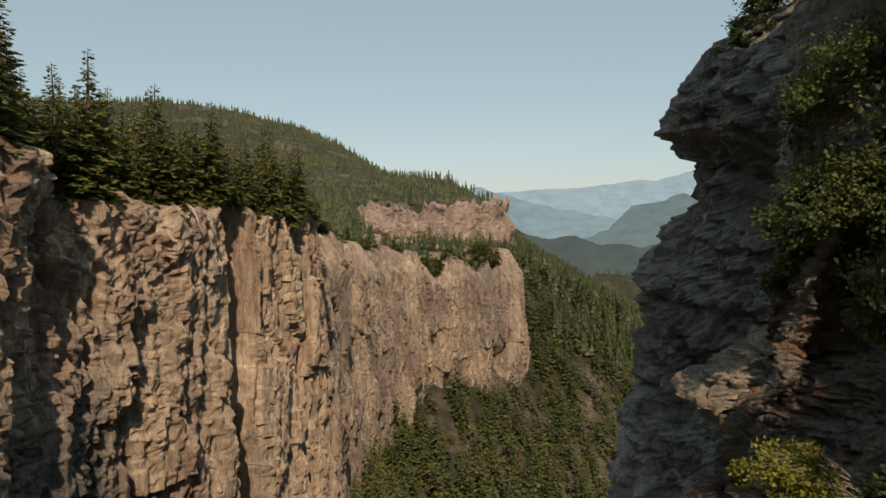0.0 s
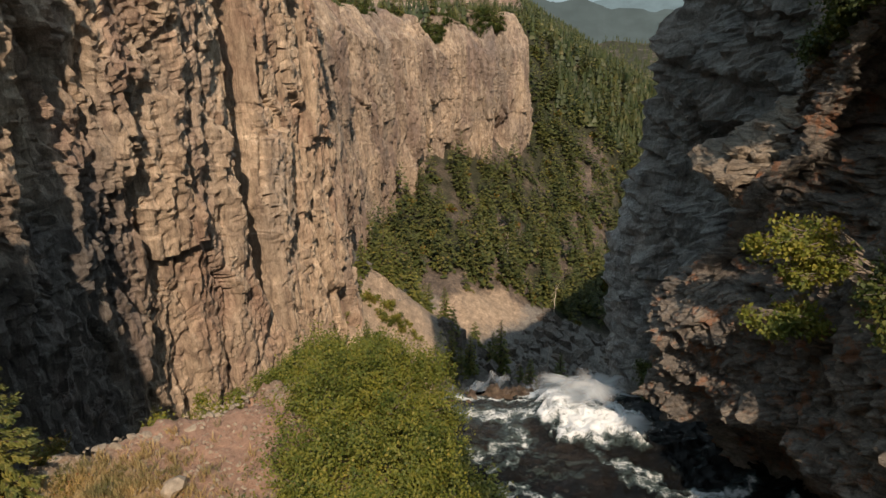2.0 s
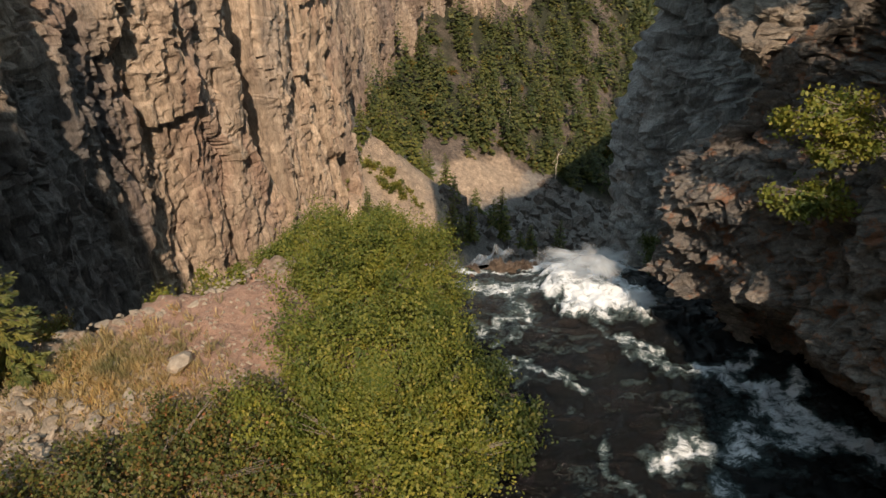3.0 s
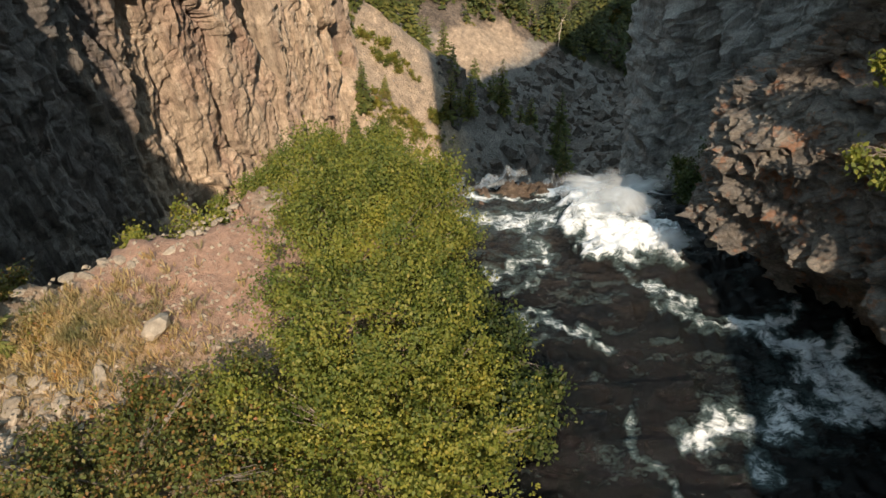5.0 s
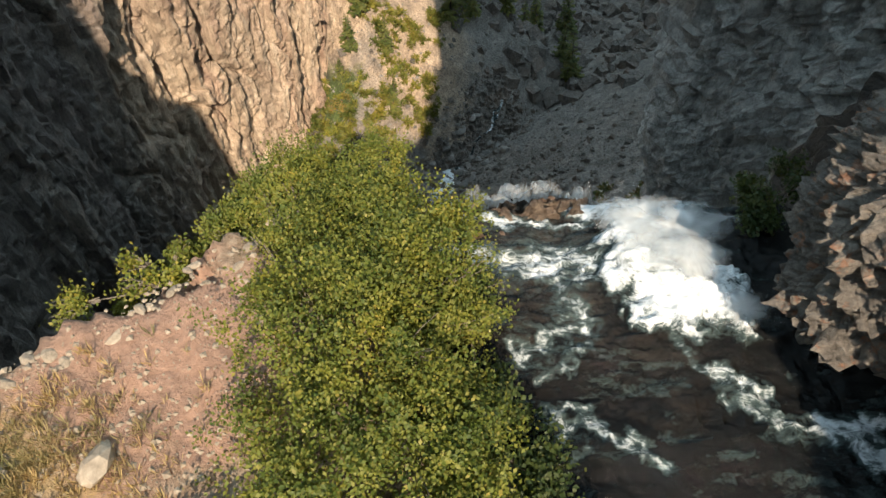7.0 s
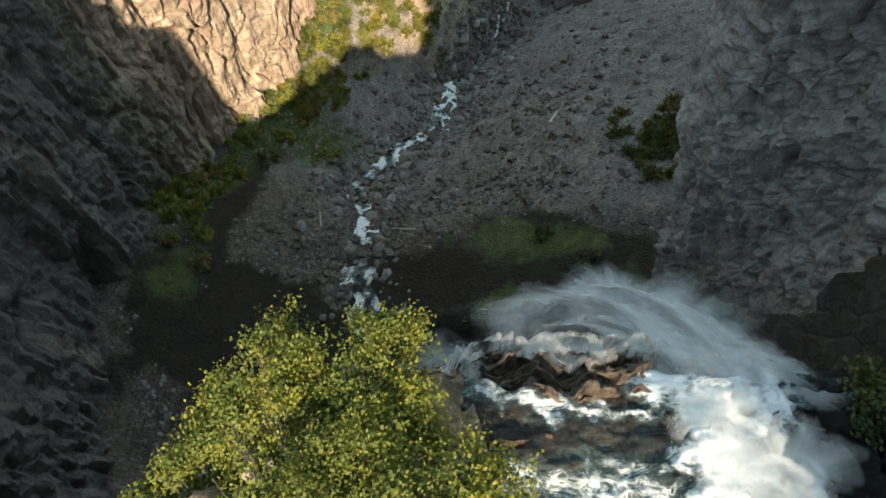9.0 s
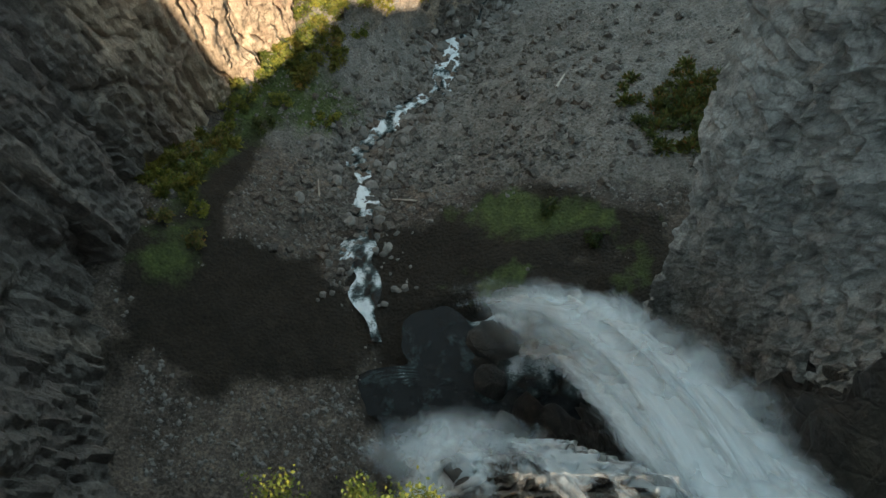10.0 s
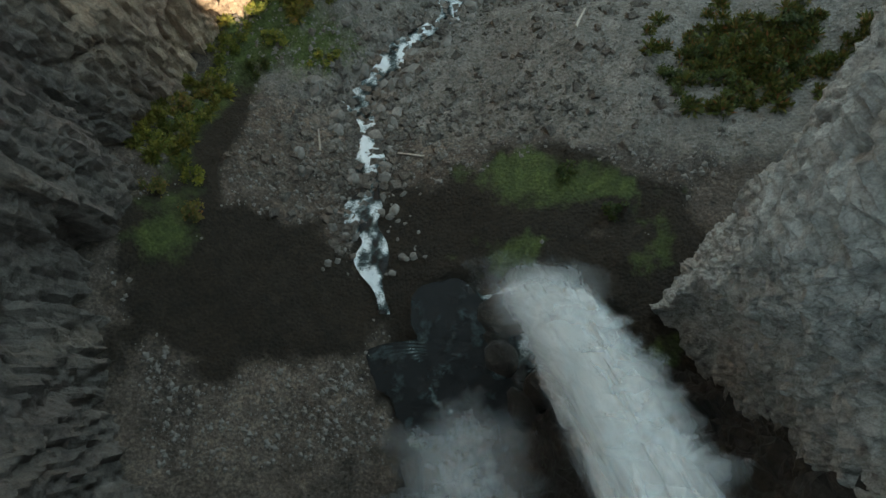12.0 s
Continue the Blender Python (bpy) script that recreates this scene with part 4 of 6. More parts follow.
def shelf():
    """The left shelf above the gorge, finely laid."""
    ys = np.linspace(-34, 18.6, 330)
    u = np.linspace(0, 1, 300) ** 1.3
    edge = curve1(ys, [(-60, -6), (-20, -3), (0, 0.3), (6, 1.6), (12, 0.9), (16, -0.6), (20, -1.5)]) + 0.6
    Y = np.repeat(ys[:, None], len(u), 1)
    X = edge[:, None] * (1 - u) + (-46) * u
    z = shelf_z(X.ravel(), Y.ravel()).reshape(X.shape)
    lip = near_line(X.ravel(), Y.ravel(), HEAD, 0.6).reshape(X.shape)
    ragged = fbm(np.stack([X.ravel() * 0.7, Y.ravel() * 0.7, 0 * X.ravel() + 8], 1), 4, 0.6).reshape(X.shape) * 0.6
    over = lip + ragged
    z = z - 2.2 * steps(-0.9, 0.4, over) - 1.5 * np.clip(over - 0.2, 0, 30)
    f = grid_faces(len(ys), len(u))
    keep = (over.ravel()[f] < 1.6).any(1)
    red = blob(X, Y, -6.6, 10.9, 3.0, 3.0)
    grassy = np.clip(0.7 * blob(X, Y, -9.2, 8.0, 2.0, 1.6), 0, 1)
    me = mesh_of("shelf", np.stack([X.ravel(), Y.ravel(), z.ravel()], 1), f[keep], SHELF, True, {"red": red.ravel(), "straw": grassy.ravel()})
    tagged(new("shelf_ground", me), "dry reddish earth shelf with straw and stones", "ground", kind="structure")


def shelf_material():
    m, n, l, b = material("dry_shelf_earth", 0.95)
    p = coords(n, l)
    fine = noise_tex(n, l, p, 4.0, 8, 0.72)
    mid = noise_tex(n, l, p, 0.9, 5, 0.6)
    c = ramp(n, [(0.3, (0.14, 0.095, 0.06)), (0.5, (0.28, 0.20, 0.135)), (0.72, (0.45, 0.36, 0.27))])
    l.new(fine, c.inputs["Fac"])
    col = c.outputs["Color"]
    for key, colour in (("red", (0.36, 0.215, 0.155)), ("straw", (0.38, 0.28, 0.13))):
        a = n.new("ShaderNodeAttribute")
        a.attribute_name = key
        k = n.new("ShaderNodeMath")
        k.operation = "MULTIPLY_ADD"
        l.new(a.outputs["Fac"], k.inputs[0])
        k.inputs[1].default_value = 0.9
        l.new(mid, k.inputs[2])
        r = ramp(n, [(0.72, (0, 0, 0)), (1.0, (0.85, 0.85, 0.85))])
        l.new(k.outputs[0], r.inputs["Fac"])
        shade = ramp(n, [(0.3, tuple(v * 0.7 for v in colour)), (0.7, tuple(v * 1.25 for v in colour))])
        l.new(fine, shade.inputs["Fac"])
        col = mix(n, l, r.outputs["Color"], col, shade.outputs["Color"])
    l.new(col, b.inputs["Base Color"])
    bump(n, l, b, fine, 0.9, 0.16)
    return m


SHELF = shelf_material()
shelf()
river()


def fall_material(name, cover, soft):
    """Falling water: white strands with gaps; 'veil' thins it towards the edges."""
    m, n, l, b = material(name, 0.6)
    b.inputs["Base Color"].default_value = (0.90, 0.93, 0.94, 1)
    g = n.new("ShaderNodeAttribute")
    g.attribute_name = "across"
    d = n.new("ShaderNodeAttribute")
    d.attribute_name = "down"
    cb = n.new("ShaderNodeCombineXYZ")
    l.new(g.outputs["Fac"], cb.inputs[0])
    l.new(d.outputs["Fac"], cb.inputs[1])
    mp = n.new("ShaderNodeMapping")
    mp.inputs["Scale"].default_value = (1.3, 0.34, 1)
    l.new(cb.outputs[0], mp.inputs["Vector"])
    t = noise_tex(n, l, mp.outputs["Vector"], 1.0, 10, 0.72, 0.9)
    a = n.new("ShaderNodeAttribute")
    a.attribute_name = "veil"
    s = n.new("ShaderNodeMath")
    s.operation = "ADD"
    l.new(t, s.inputs[0])
    l.new(a.outputs["Fac"], s.inputs[1])
    half = n.new("ShaderNodeMath")
    half.operation = "MULTIPLY"
    half.inputs[1].default_value = 0.5
    l.new(s.outputs[0], half.inputs[0])
    r = ramp(n, [(cover - soft, (0, 0, 0)), (cover + soft, (1, 1, 1))])
    l.new(half.outputs[0], r.inputs["Fac"])
    tr = n.new("ShaderNodeBsdfTransparent")
    mx = n.new("ShaderNodeMixShader")
    l.new(r.outputs["Color"], mx.inputs[0])
    l.new(tr.outputs[0], mx.inputs[1])
    glow = n.new("ShaderNodeBsdfTranslucent")
    glow.inputs["Color"].default_value = (0.92, 0.95, 0.96, 1)
    half_through = n.new("ShaderNodeMixShader")
    half_through.inputs[0].default_value = 0.45
    l.new(b.outputs[0], half_through.inputs[1])
    l.new(glow.outputs[0], half_through.inputs[2])
    l.new(half_through.outputs[0], mx.inputs[2])
    l.new(mx.outputs[0], n["Material Output"].inputs["Surface"])
    bump(n, l, b, t, 0.6, 0.5)
    return m


FALL = fall_material("falling_water", 0.47, 0.17)
STREAK = fall_material("water_streaks", 0.52, 0.13)
SPRAY = fall_material("drifting_spray", 0.60, 0.36)


def fall_sheet(name, x0, x1, x2, x3, y_top, y_low, z_top, z_low, mat, seed, strength, bulge=0.8, power=0.68, fade=0.0, soft=0.7, end=0.72, start=0.07):
    """A sheet of water from a lip (x0..x1) to its landing (x2..x3), thrown forward as it drops."""
    rows, cols = 170, 80
    v, u = np.meshgrid(np.linspace(0, 1, rows), np.linspace(0, 1, cols), indexing="ij")
    z = z_top + (z_low - z_top) * v
    x = (x0 * (1 - u) + x1 * u) * (1 - v) + (x2 * (1 - u) + x3 * u) * v
    y = y_top + 0.8 - 1.5 * u * (1 - v) + (y_low - y_top) * v ** power + bulge * np.sin(np.pi * u) * (0.2 + v)
    q = np.stack([u.ravel() * 7, v.ravel() * 9, 0 * u.ravel() + seed], 1)
    y = y + fbm(q, 3, 0.5).reshape(u.shape) * (0.3 if mat is SPRAY else 0.55) * (0.15 + v)
    x = x + fbm(q + 30, 4).reshape(u.shape) * 0.5 * v
    wide = abs(x3 - x2)
    edge = np.clip(np.sin(np.pi * u), 0, 1) ** soft
    veil = strength * (1 - fade * v) * edge * steps(0, start, v) * (1 - steps(end, 1.0, v)) + 0.10 * fbm(q * 0.6 + 70, 3).reshape(u.shape)
    return mesh_of(name, np.stack([x.ravel(), y.ravel(), z.ravel()], 1), grid_faces(rows, cols), mat, True,
                   {"veil": veil.ravel(), "across": (u * wide).ravel() + seed, "down": (v * abs(z_top - z_low)).ravel()})


falls = new("waterfall")
tagged(falls, "white waterfall plunging off the river lip into the gorge", "waterfall", kind="structure")
part("main_curtain", fall_sheet("main_curtain", 4.4, 8.2, 7.0, 13.2, 16.7, 38.4, -2.7, -60.6, FALL, 3.0, 1.3, start=0.03), falls)
part("back_curtain", fall_sheet("back_curtain", 4.3, 8.2, 6.0, 12.0, 16.9, 35.5, -2.75, -61.2, FALL, 13.0, 1.15), falls)
part("broad_curtain", fall_sheet("broad_curtain", 3.4, 8.2, 5.2, 11.4, 16.8, 34.0, -2.55, -58.0, FALL, 83.0, 1.2, end=0.55), falls)
part("front_curtain", fall_sheet("front_curtain", 5.6, 8.3, 8.0, 12.6, 17.0, 39.6, -2.9, -60.2, FALL, 53.0, 0.95, start=0.03), falls)


def clinging_sheet(lift, seed):
    """White water that clings to the stepped face under the lip and leaves dark rock bare between its strands."""
    X, Y, z = LIP
    X, Y, z = X[70::2, ::2], Y[70::2, ::2], z[70::2, ::2]
    calm = z.copy()
    for _ in range(5):
        calm[1:-1, 1:-1] = (calm[:-2, 1:-1] + calm[2:, 1:-1] + calm[1:-1, :-2] + calm[1:-1, 2:] + 2 * calm[1:-1, 1:-1]) / 6
    q = np.stack([X.ravel(), Y.ravel(), 0 * X.ravel() + seed], 1)
    bend = X + 0.5 * fbm(q * (0.6, 0.5, 1), 3).reshape(X.shape)
    amount = curve1(bend, [(-2.4, 1.0), (-1.6, 1.25), (-0.5, 1.2), (0.0, 0.7), (0.4, 0.20), (1.5, 0.15), (2.0, 0.8), (2.9, 1.2), (3.3, 0.5), (3.7, 0.5), (4.2, 1.2), (6.0, 1.2), (9.5, 1.2)])
    veil = amount * (0.22 + 0.78 * steps(18.2, 19.3, Y)) + 0.34 * fbm(q * (1.3, 0.9, 1) + 8, 4, 0.65).reshape(X.shape)
    veil = veil * steps(16.9, 17.6, Y) * steps(-25, -17, z)
    return mesh_of("clinging_water", np.stack([X.ravel(), (Y + lift).ravel(), np.maximum(calm, z).ravel() + lift], 1), grid_faces(*X.shape), STREAK, True,
                   {"veil": veil.ravel(), "across": X.ravel() * 1.6 + seed, "down": (Y * 4.0).ravel()})


part("clinging_water", clinging_sheet(0.16, 5.0), falls)
part("clinging_water", clinging_sheet(0.42, 9.0), falls)
part("edge_curtain", fall_sheet("edge_curtain", -2.4, -0.3, -3.4, 0.2, 17.4, 22.5, -2.4, -44.0, FALL, 63.0, 0.80, 0.2, end=0.4), falls)
part("spray", fall_sheet("spray", 4.2, 9.6, 0.0, 14.0, 17.6, 40.0, -6.0, -60.0, SPRAY, 33.0, 1.4, soft=1.5, end=0.6, start=0.3), falls)


def puff(cx, cy, cz, rx, ry, tilt, strength, seed):
    """A torn shred of spray, lying across the fall and thinning to nothing at its rim."""
    n, m = 34, 64
    R, T = np.meshgrid(np.linspace(0.01, 1, n), np.arange(m) * 2 * np.pi / m, indexing="ij")
    ragged = 1 + 0.32 * fbm(np.stack([np.cos(T).ravel() * 1.6, np.sin(T).ravel() * 1.6, 0 * T.ravel() + seed], 1), 4, 0.6).reshape(T.shape)
    x, y = rx * R * ragged * np.cos(T), ry * R * ragged * np.sin(T)
    q = np.stack([x.ravel() * 0.5 + cx, y.ravel() * 0.5 + cy, 0 * x.ravel() + seed], 1)
    z = cz + tilt * y + 0.5 * fbm(q, 3).reshape(x.shape)
    veil = strength * (1 - R ** 2) ** 1.2 + 0.30 * fbm(q * 1.4 + 5, 4, 0.6).reshape(x.shape) * (1 - R)
    return mesh_of("spray", np.stack([(cx + x).ravel(), (cy + y).ravel(), z.ravel()], 1), grid_faces(n, m, True), SPRAY, True,
                   {"veil": veil.ravel(), "across": x.ravel() * 0.8 + seed, "down": y.ravel() * 2.4})


r = np.random.default_rng(66)
for k in range(16):
    v = 0.10 + 0.86 * k / 15
    part("spray", puff(6.6 + 3.4 * v + r.normal(0, 0.5), 17.0 + 21.4 * v ** 0.68 + r.normal(0, 0.4), -2.5 - 57 * v, 2.4 + 1.6 * v, 1.9 + 1.5 * v, -0.35, 0.95, 200.0 + 7 * k), falls)
for k, (x, y, z, wide) in enumerate([(4.9, 15.4, -0.45, 1.05), (5.3, 14.6, -0.35, 1.15), (5.9, 13.9, -0.35, 1.1), (6.6, 13.2, -0.45, 0.9), (5.3, 16.4, -1.0, 1.2), (6.2, 15.2, -0.7, 1.15), (7.1, 12.6, -0.6, 0.6)]):
    part("spray", puff(x, y, z, wide, wide * 0.9, -0.25, 0.85, 300.0 + 7 * k), falls)
for k, (x, y, z, wide) in enumerate([(4.9, 18.5, -3.9, 1.3), (6.0, 18.4, -3.5, 1.5), (7.1, 18.1, -3.1, 1.4), (7.8, 17.3, -2.5, 1.1), (5.4, 19.3, -5.6, 1.5), (6.8, 19.2, -5.2, 1.7), (8.0, 18.8, -4.8, 1.4), (7.6, 20.2, -7.6, 1.8), (6.2, 20.2, -7.8, 1.7)]):
    part("spray", puff(x, y, z, wide, wide * 0.8, -0.9, 0.98, 500.0 + 7 * k), falls)
for k in range(9):
    v = k / 8
    part("spray", puff(-1.0 + 1.0 * v + r.normal(0, 1.1), 20.4 + 4.6 * v, -9 - 46 * v, 1.5 + 5.6 * v, 1.0 + 2.8 * v, -0.3, 0.44 - 0.02 * v, 400.0 + 7 * k), falls)
part("mist", fall_sheet("mist", 3.0, 12.0, 0.0, 16.0, 29.0, 42.0, -46.0, -59.5, SPRAY, 73.0, 1.5, soft=1.9, end=0.45, start=0.5), falls)


def plunge_pool():
    """Dark pool left of the landing, white where the falls strike it."""
    t = np.linspace(0, 2 * np.pi, 150, endpoint=False)
    rr = np.linspace(0.02, 1, 80)
    T, R = np.meshgrid(t, rr)
    wob = 1 + 0.22 * fbm(np.stack([np.cos(T).ravel() * 2, np.sin(T).ravel() * 2, 0 * T.ravel() + 3], 1), 3).reshape(T.shape)
    X = 3.5 + 12.0 * R * wob * np.cos(T)
    Y = 31.5 + 9.5 * R * wob * np.sin(T)
    p = np.stack([X.ravel() * 0.7, Y.ravel() * 0.7, 0 * X.ravel()], 1)
    lumps = fbm(p, 5, 0.62).reshape(X.shape)
    hit = np.exp(-((X - 10.5) / 5.5) ** 2 - ((Y - 37.2) / 3.6) ** 2)
    Z = POOL_Z + 0.8 * np.clip(lumps, -0.2, 1) * hit + 0.05 * lumps
    foam = 1.25 * hit + 0.55 * run(X + 0.5 * lumps, Y + 0.5 * lumps, [(1.8, 39.6), (5.0, 40.2), (8.0, 40.6)], 0.55) + 0.5 * run(X + 0.4 * lumps, Y, [(7.0, 38.5), (6.8, 34), (4.6, 31.2)], 0.7) + 0.22 * lumps - 0.08
    foam = foam + 0.30 * run(X + 0.4 * lumps, Y + 0.4 * lumps, [(-6.8, 38.0), (-5.0, 33.0), (-2.0, 26.0)], 0.30)
    me = mesh_of("pool", np.stack([X.ravel(), Y.ravel(), Z.ravel()], 1), grid_faces(80, 150, True), WATER, True, {"foam": foam.ravel()})
    tagged(new("plunge_pool", me), "dark pool churned white at the foot of the waterfall", "water", kind="structure")


plunge_pool()


# ---------------------------------------------------------------- plants
def frames_for(ways):
    """Two sideways directions for each unit direction."""
    up = np.where(np.abs(ways[:, 2:3]) > 0.95, [[1.0, 0, 0]], [[0, 0, 1.0]])
    a = np.cross(ways, up)
    a /= np.linalg.norm(a, axis=1, keepdims=True) + 1e-9
    return a, np.cross(a, ways)


def tubes(paths, sides=5):
    """Joined tapered tubes; each path is (points (n, 3), radii (n,))."""
    verts, faces, base = [], [], 0
    for pts, radii in paths:
        pts = np.asarray(pts, float)
        ways = np.gradient(pts, axis=0)
        ways /= np.linalg.norm(ways, axis=1, keepdims=True) + 1e-9
        a, b = frames_for(ways)
        t = np.arange(sides) * 2 * np.pi / sides
        ring = pts[:, None] + np.asarray(radii)[:, None, None] * (np.cos(t)[None, :, None] * a[:, None] + np.sin(t)[None, :, None] * b[:, None])
        verts.append(ring.reshape(-1, 3))
        faces.append(grid_faces(len(pts), sides, True) + base)
        base += len(pts) * sides
    return np.vstack(verts), np.vstack(faces)


def blades(at, way, normal, long, wide, fold=0.18):
    """One small folded leaf at each place: four corners, two faces."""
    side = np.cross(way, normal)
    side /= np.linalg.norm(side, axis=1, keepdims=True) + 1e-9
    long, wide = long[:, None], wide[:, None]
    v = np.stack([at, at + way * long * 0.5 + side * wide + normal * wide * fold, at + way * long,
                  at + way * long * 0.5 - side * wide + normal * wide * fold], 1).reshape(-1, 3)
    f = np.arange(len(at) * 4).reshape(-1, 4)
    return v, f


def unit(v):
    return v / (np.linalg.norm(v, axis=-1, keepdims=True) + 1e-9)


def conifer_meshes(seed, tall, wide, sprays, bare=0.10, ragged=0.35, wood=True, dense=9, fat=1.0, length=1.0):
    """A spire: trunk, drooping boughs and many flat needle sprays. Returns trunk with boughs, and needles."""
    r = np.random.default_rng(seed)
    sway = r.normal(0, 0.012 * tall, 2)
    h = np.linspace(0, 1, 10)
    trunk = np.stack([sway[0] * h ** 2, sway[1] * h ** 2, tall * h - 0.6 * (h == 0)], 1)
    tv, tf = tubes([(trunk, 0.022 * tall * (1 - h) ** 0.8 + 0.012)], 7)
    boughs, at, way, nrm, long, wd = [], [], [], [], [], []
    n = int(tall * dense)
    for k in range(n):
        t = bare + (0.985 - bare) * (k + r.random()) / n
        reach = wide * (1 - t) ** 0.85 * (0.55 + ragged * 1.3 * r.random()) + 0.12
        if r.random() < 0.08:
            reach *= 0.35
        turn = k * 2.399 + r.normal(0, 0.35)
        droop = -0.35 + 0.75 * t + r.normal(0, 0.10)
        out = np.array([math.cos(turn), math.sin(turn), 0])
        start = np.array([sway[0] * t ** 2, sway[1] * t ** 2, tall * t])
        u = np.linspace(0, 1, 4)[:, None]
        line = start + out * reach * u + np.array([0, 0, 1]) * (droop * reach * u - 0.16 * reach * u ** 2 + 0.10 * reach * u ** 3)
        boughs.append((line, 0.018 * reach * (1 - u[:, 0]) + 0.008))
        m = max(3, int(sprays * reach / wide))
        q = r.random(m) ** 0.7
        place = start + out * reach * q[:, None] + np.array([0, 0, 1]) * (droop * reach * q - 0.16 * reach * q ** 2 + 0.10 * reach * q ** 3)[:, None]
        side = np.array([-out[1], out[0], 0])
        fan = (r.random((m, 1)) - 0.5) * 2.0
        w = unit(out * (0.7 + 0.3 * r.random((m, 1))) + side * fan + np.array([0, 0, -0.25]) + r.normal(0, 0.18, (m, 3)))
        at.append(place + r.normal(0, 0.04, (m, 3)))
        way.append(w)
        nrm.append(unit(np.array([0, 0, 1.0]) + r.normal(0, 0.35, (m, 3))))
        long.append(length * (reach * (0.30 + 0.26 * r.random(m)) + 0.16))
        wd.append(fat * (reach * 0.085 + 0.07 + 0.04 * r.random(m)))
    nv, nf = blades(np.vstack(at), np.vstack(way), np.vstack(nrm), np.concatenate(long), np.concatenate(wd), -0.35)
    if not wood:
        return nv, nf
    bv, bf = tubes(boughs, 3)
    return (mesh_of("trunk", np.vstack([tv, bv]), np.vstack([tf, bf + len(tv)]), BARK), mesh_of("crown", nv, nf, NEEDLE, False))


def conifer(seed, tall, wide, sprays=16, bare=0.1, label=""):
    t, c = conifer_meshes(seed, tall, wide, sprays, bare)
    ob = new("conifer")
    for name, me in (("trunk", t), ("crown", c)):
        part(name, me, ob)
    return tagged(ob, label or "dark green spire-shaped conifer rooted at the cliff rim", "tree", "conifers on the rim")


TREES = [conifer(100 + k, tall, wide, 24, bare) for k, (tall, wide, bare) in enumerate([(10.5, 2.3, 0.05), (9.0, 2.1, 0.03), (12.0, 2.4, 0.08), (7.0, 1.8, 0.03), (8.2, 2.0, 0.10), (5.0, 1.5, 0.02)])]


def ground_at(x, y):
    return float(land_z(np.array([x]), np.array([y]))[0])


def plant_rim():
    """Conifers along the top of the sunny wall, thick at the near end."""
    r = np.random.default_rng(21)
    line, nrm, at = smooth_line(WALL, 0.5)
    used, made = set(), []
    spots = []
    for k in range(340):
        y = r.uniform(36, 262) if k > 270 else r.uniform(108, 258) if k > 180 else r.uniform(43, 112)
        i = int(np.argmin(np.abs(line[:, 1] - y)))
        back = 1.2 + abs(r.normal(0, 1)) * 8.0 + float(rim_back(line[i, 1]))
        x, yy = line[i] - nrm[i] * back
        if all((x - a[0]) ** 2 + (yy - a[1]) ** 2 > 2.4 for a in spots):
            spots.append((x, yy, line[i, 0], line[i, 1], back))
    xs, ys, px, py, bk = np.array(spots).T
    bk = bk - rim_back(py)
    crest = rim_z(py) + 0.5 + 1.8 * rim_wave(px, py) - 2.5 * (1 - np.clip(bk / 12, 0, 1) ** 0.62) - 0.5
    zs = np.where(bk < 11, crest, np.maximum(land_z(xs, ys), crest))
    for n, (x, y, z) in enumerate(zip(xs, ys, zs)):
        k = int(r.integers(0, 6))
        if y < 75 and k == 5:
            k = 2
        size = r.uniform(0.8, 1.15) * (1.1 if y < 56 else 1.25 if y < 75 else 1.05 if y < 112 else r.uniform(0.55, 1.0))
        m = pose(x, y, z - 0.3, r.normal(0, 2), r.normal(0, 2), r.uniform(0, 360)) @ Matrix.Diagonal((size, size, size * r.uniform(0.92, 1.1), 1))
        if k not in used:
            used.add(k)
            TREES[k].matrix_world = m
        else:
            o = copy_thing(TREES[k], m)
            o.matrix_world = m


def scatter_stuff(name, label, count, place, build, mat, category, seed):
    """One joined object of many small look-alikes. place(r, n) gives (n, 4): x, y, z, size."""
    r = np.random.default_rng(seed)
    spots = place(r, count)
    vs, fs, base = [], [], 0
    kinds = [build(np.random.default_rng(seed * 50 + k)) for k in range(9)]
    for x, y, z, size in spots:
        v, f = kinds[int(r.integers(0, 9))]
        t = r.uniform(0, 2 * np.pi)
        c, s = math.cos(t), math.sin(t)
        rot = np.array([[c, -s, 0], [s, c, 0], [0, 0, 1]])
        vs.append(v @ rot.T * size + (x, y, z))
        fs.append(f + base)
        base += len(v)
    me = mesh_of(name, np.vstack(vs), np.vstack(fs), mat, False)
    return tagged(new(name, me), label, category, kind="stuff")


def spire(r, layers, sides, slim=0.17):
    """A ragged little conifer, 1 m tall, of jagged skirts."""
    vs, fs, base = [], [], 0
    for k in range(layers):
        t = k / layers
        top = min(1.0, t + 1.7 / layers)
        rad = slim * (1 - t) ** 0.9 * (0.8 + 0.4 * r.random()) + 0.012
        a = np.arange(sides) * 2 * np.pi / sides + r.random() * 6
        rr = rad * (0.55 + 0.9 * r.random(sides))
        ring = np.stack([rr * np.cos(a), rr * np.sin(a), 0.04 + 0.96 * t + 0.05 * (r.random(sides) - 0.7)], 1)
        vs.append(np.vstack([ring, [[r.normal(0, 0.01), r.normal(0, 0.01), 0.04 + 0.96 * top]]]))
        i = np.arange(sides)
        fs.append(np.stack([i, (i + 1) % sides, np.full(sides, sides)], 1) + base)
        base += sides + 1
    return np.vstack(vs), np.vstack(fs)


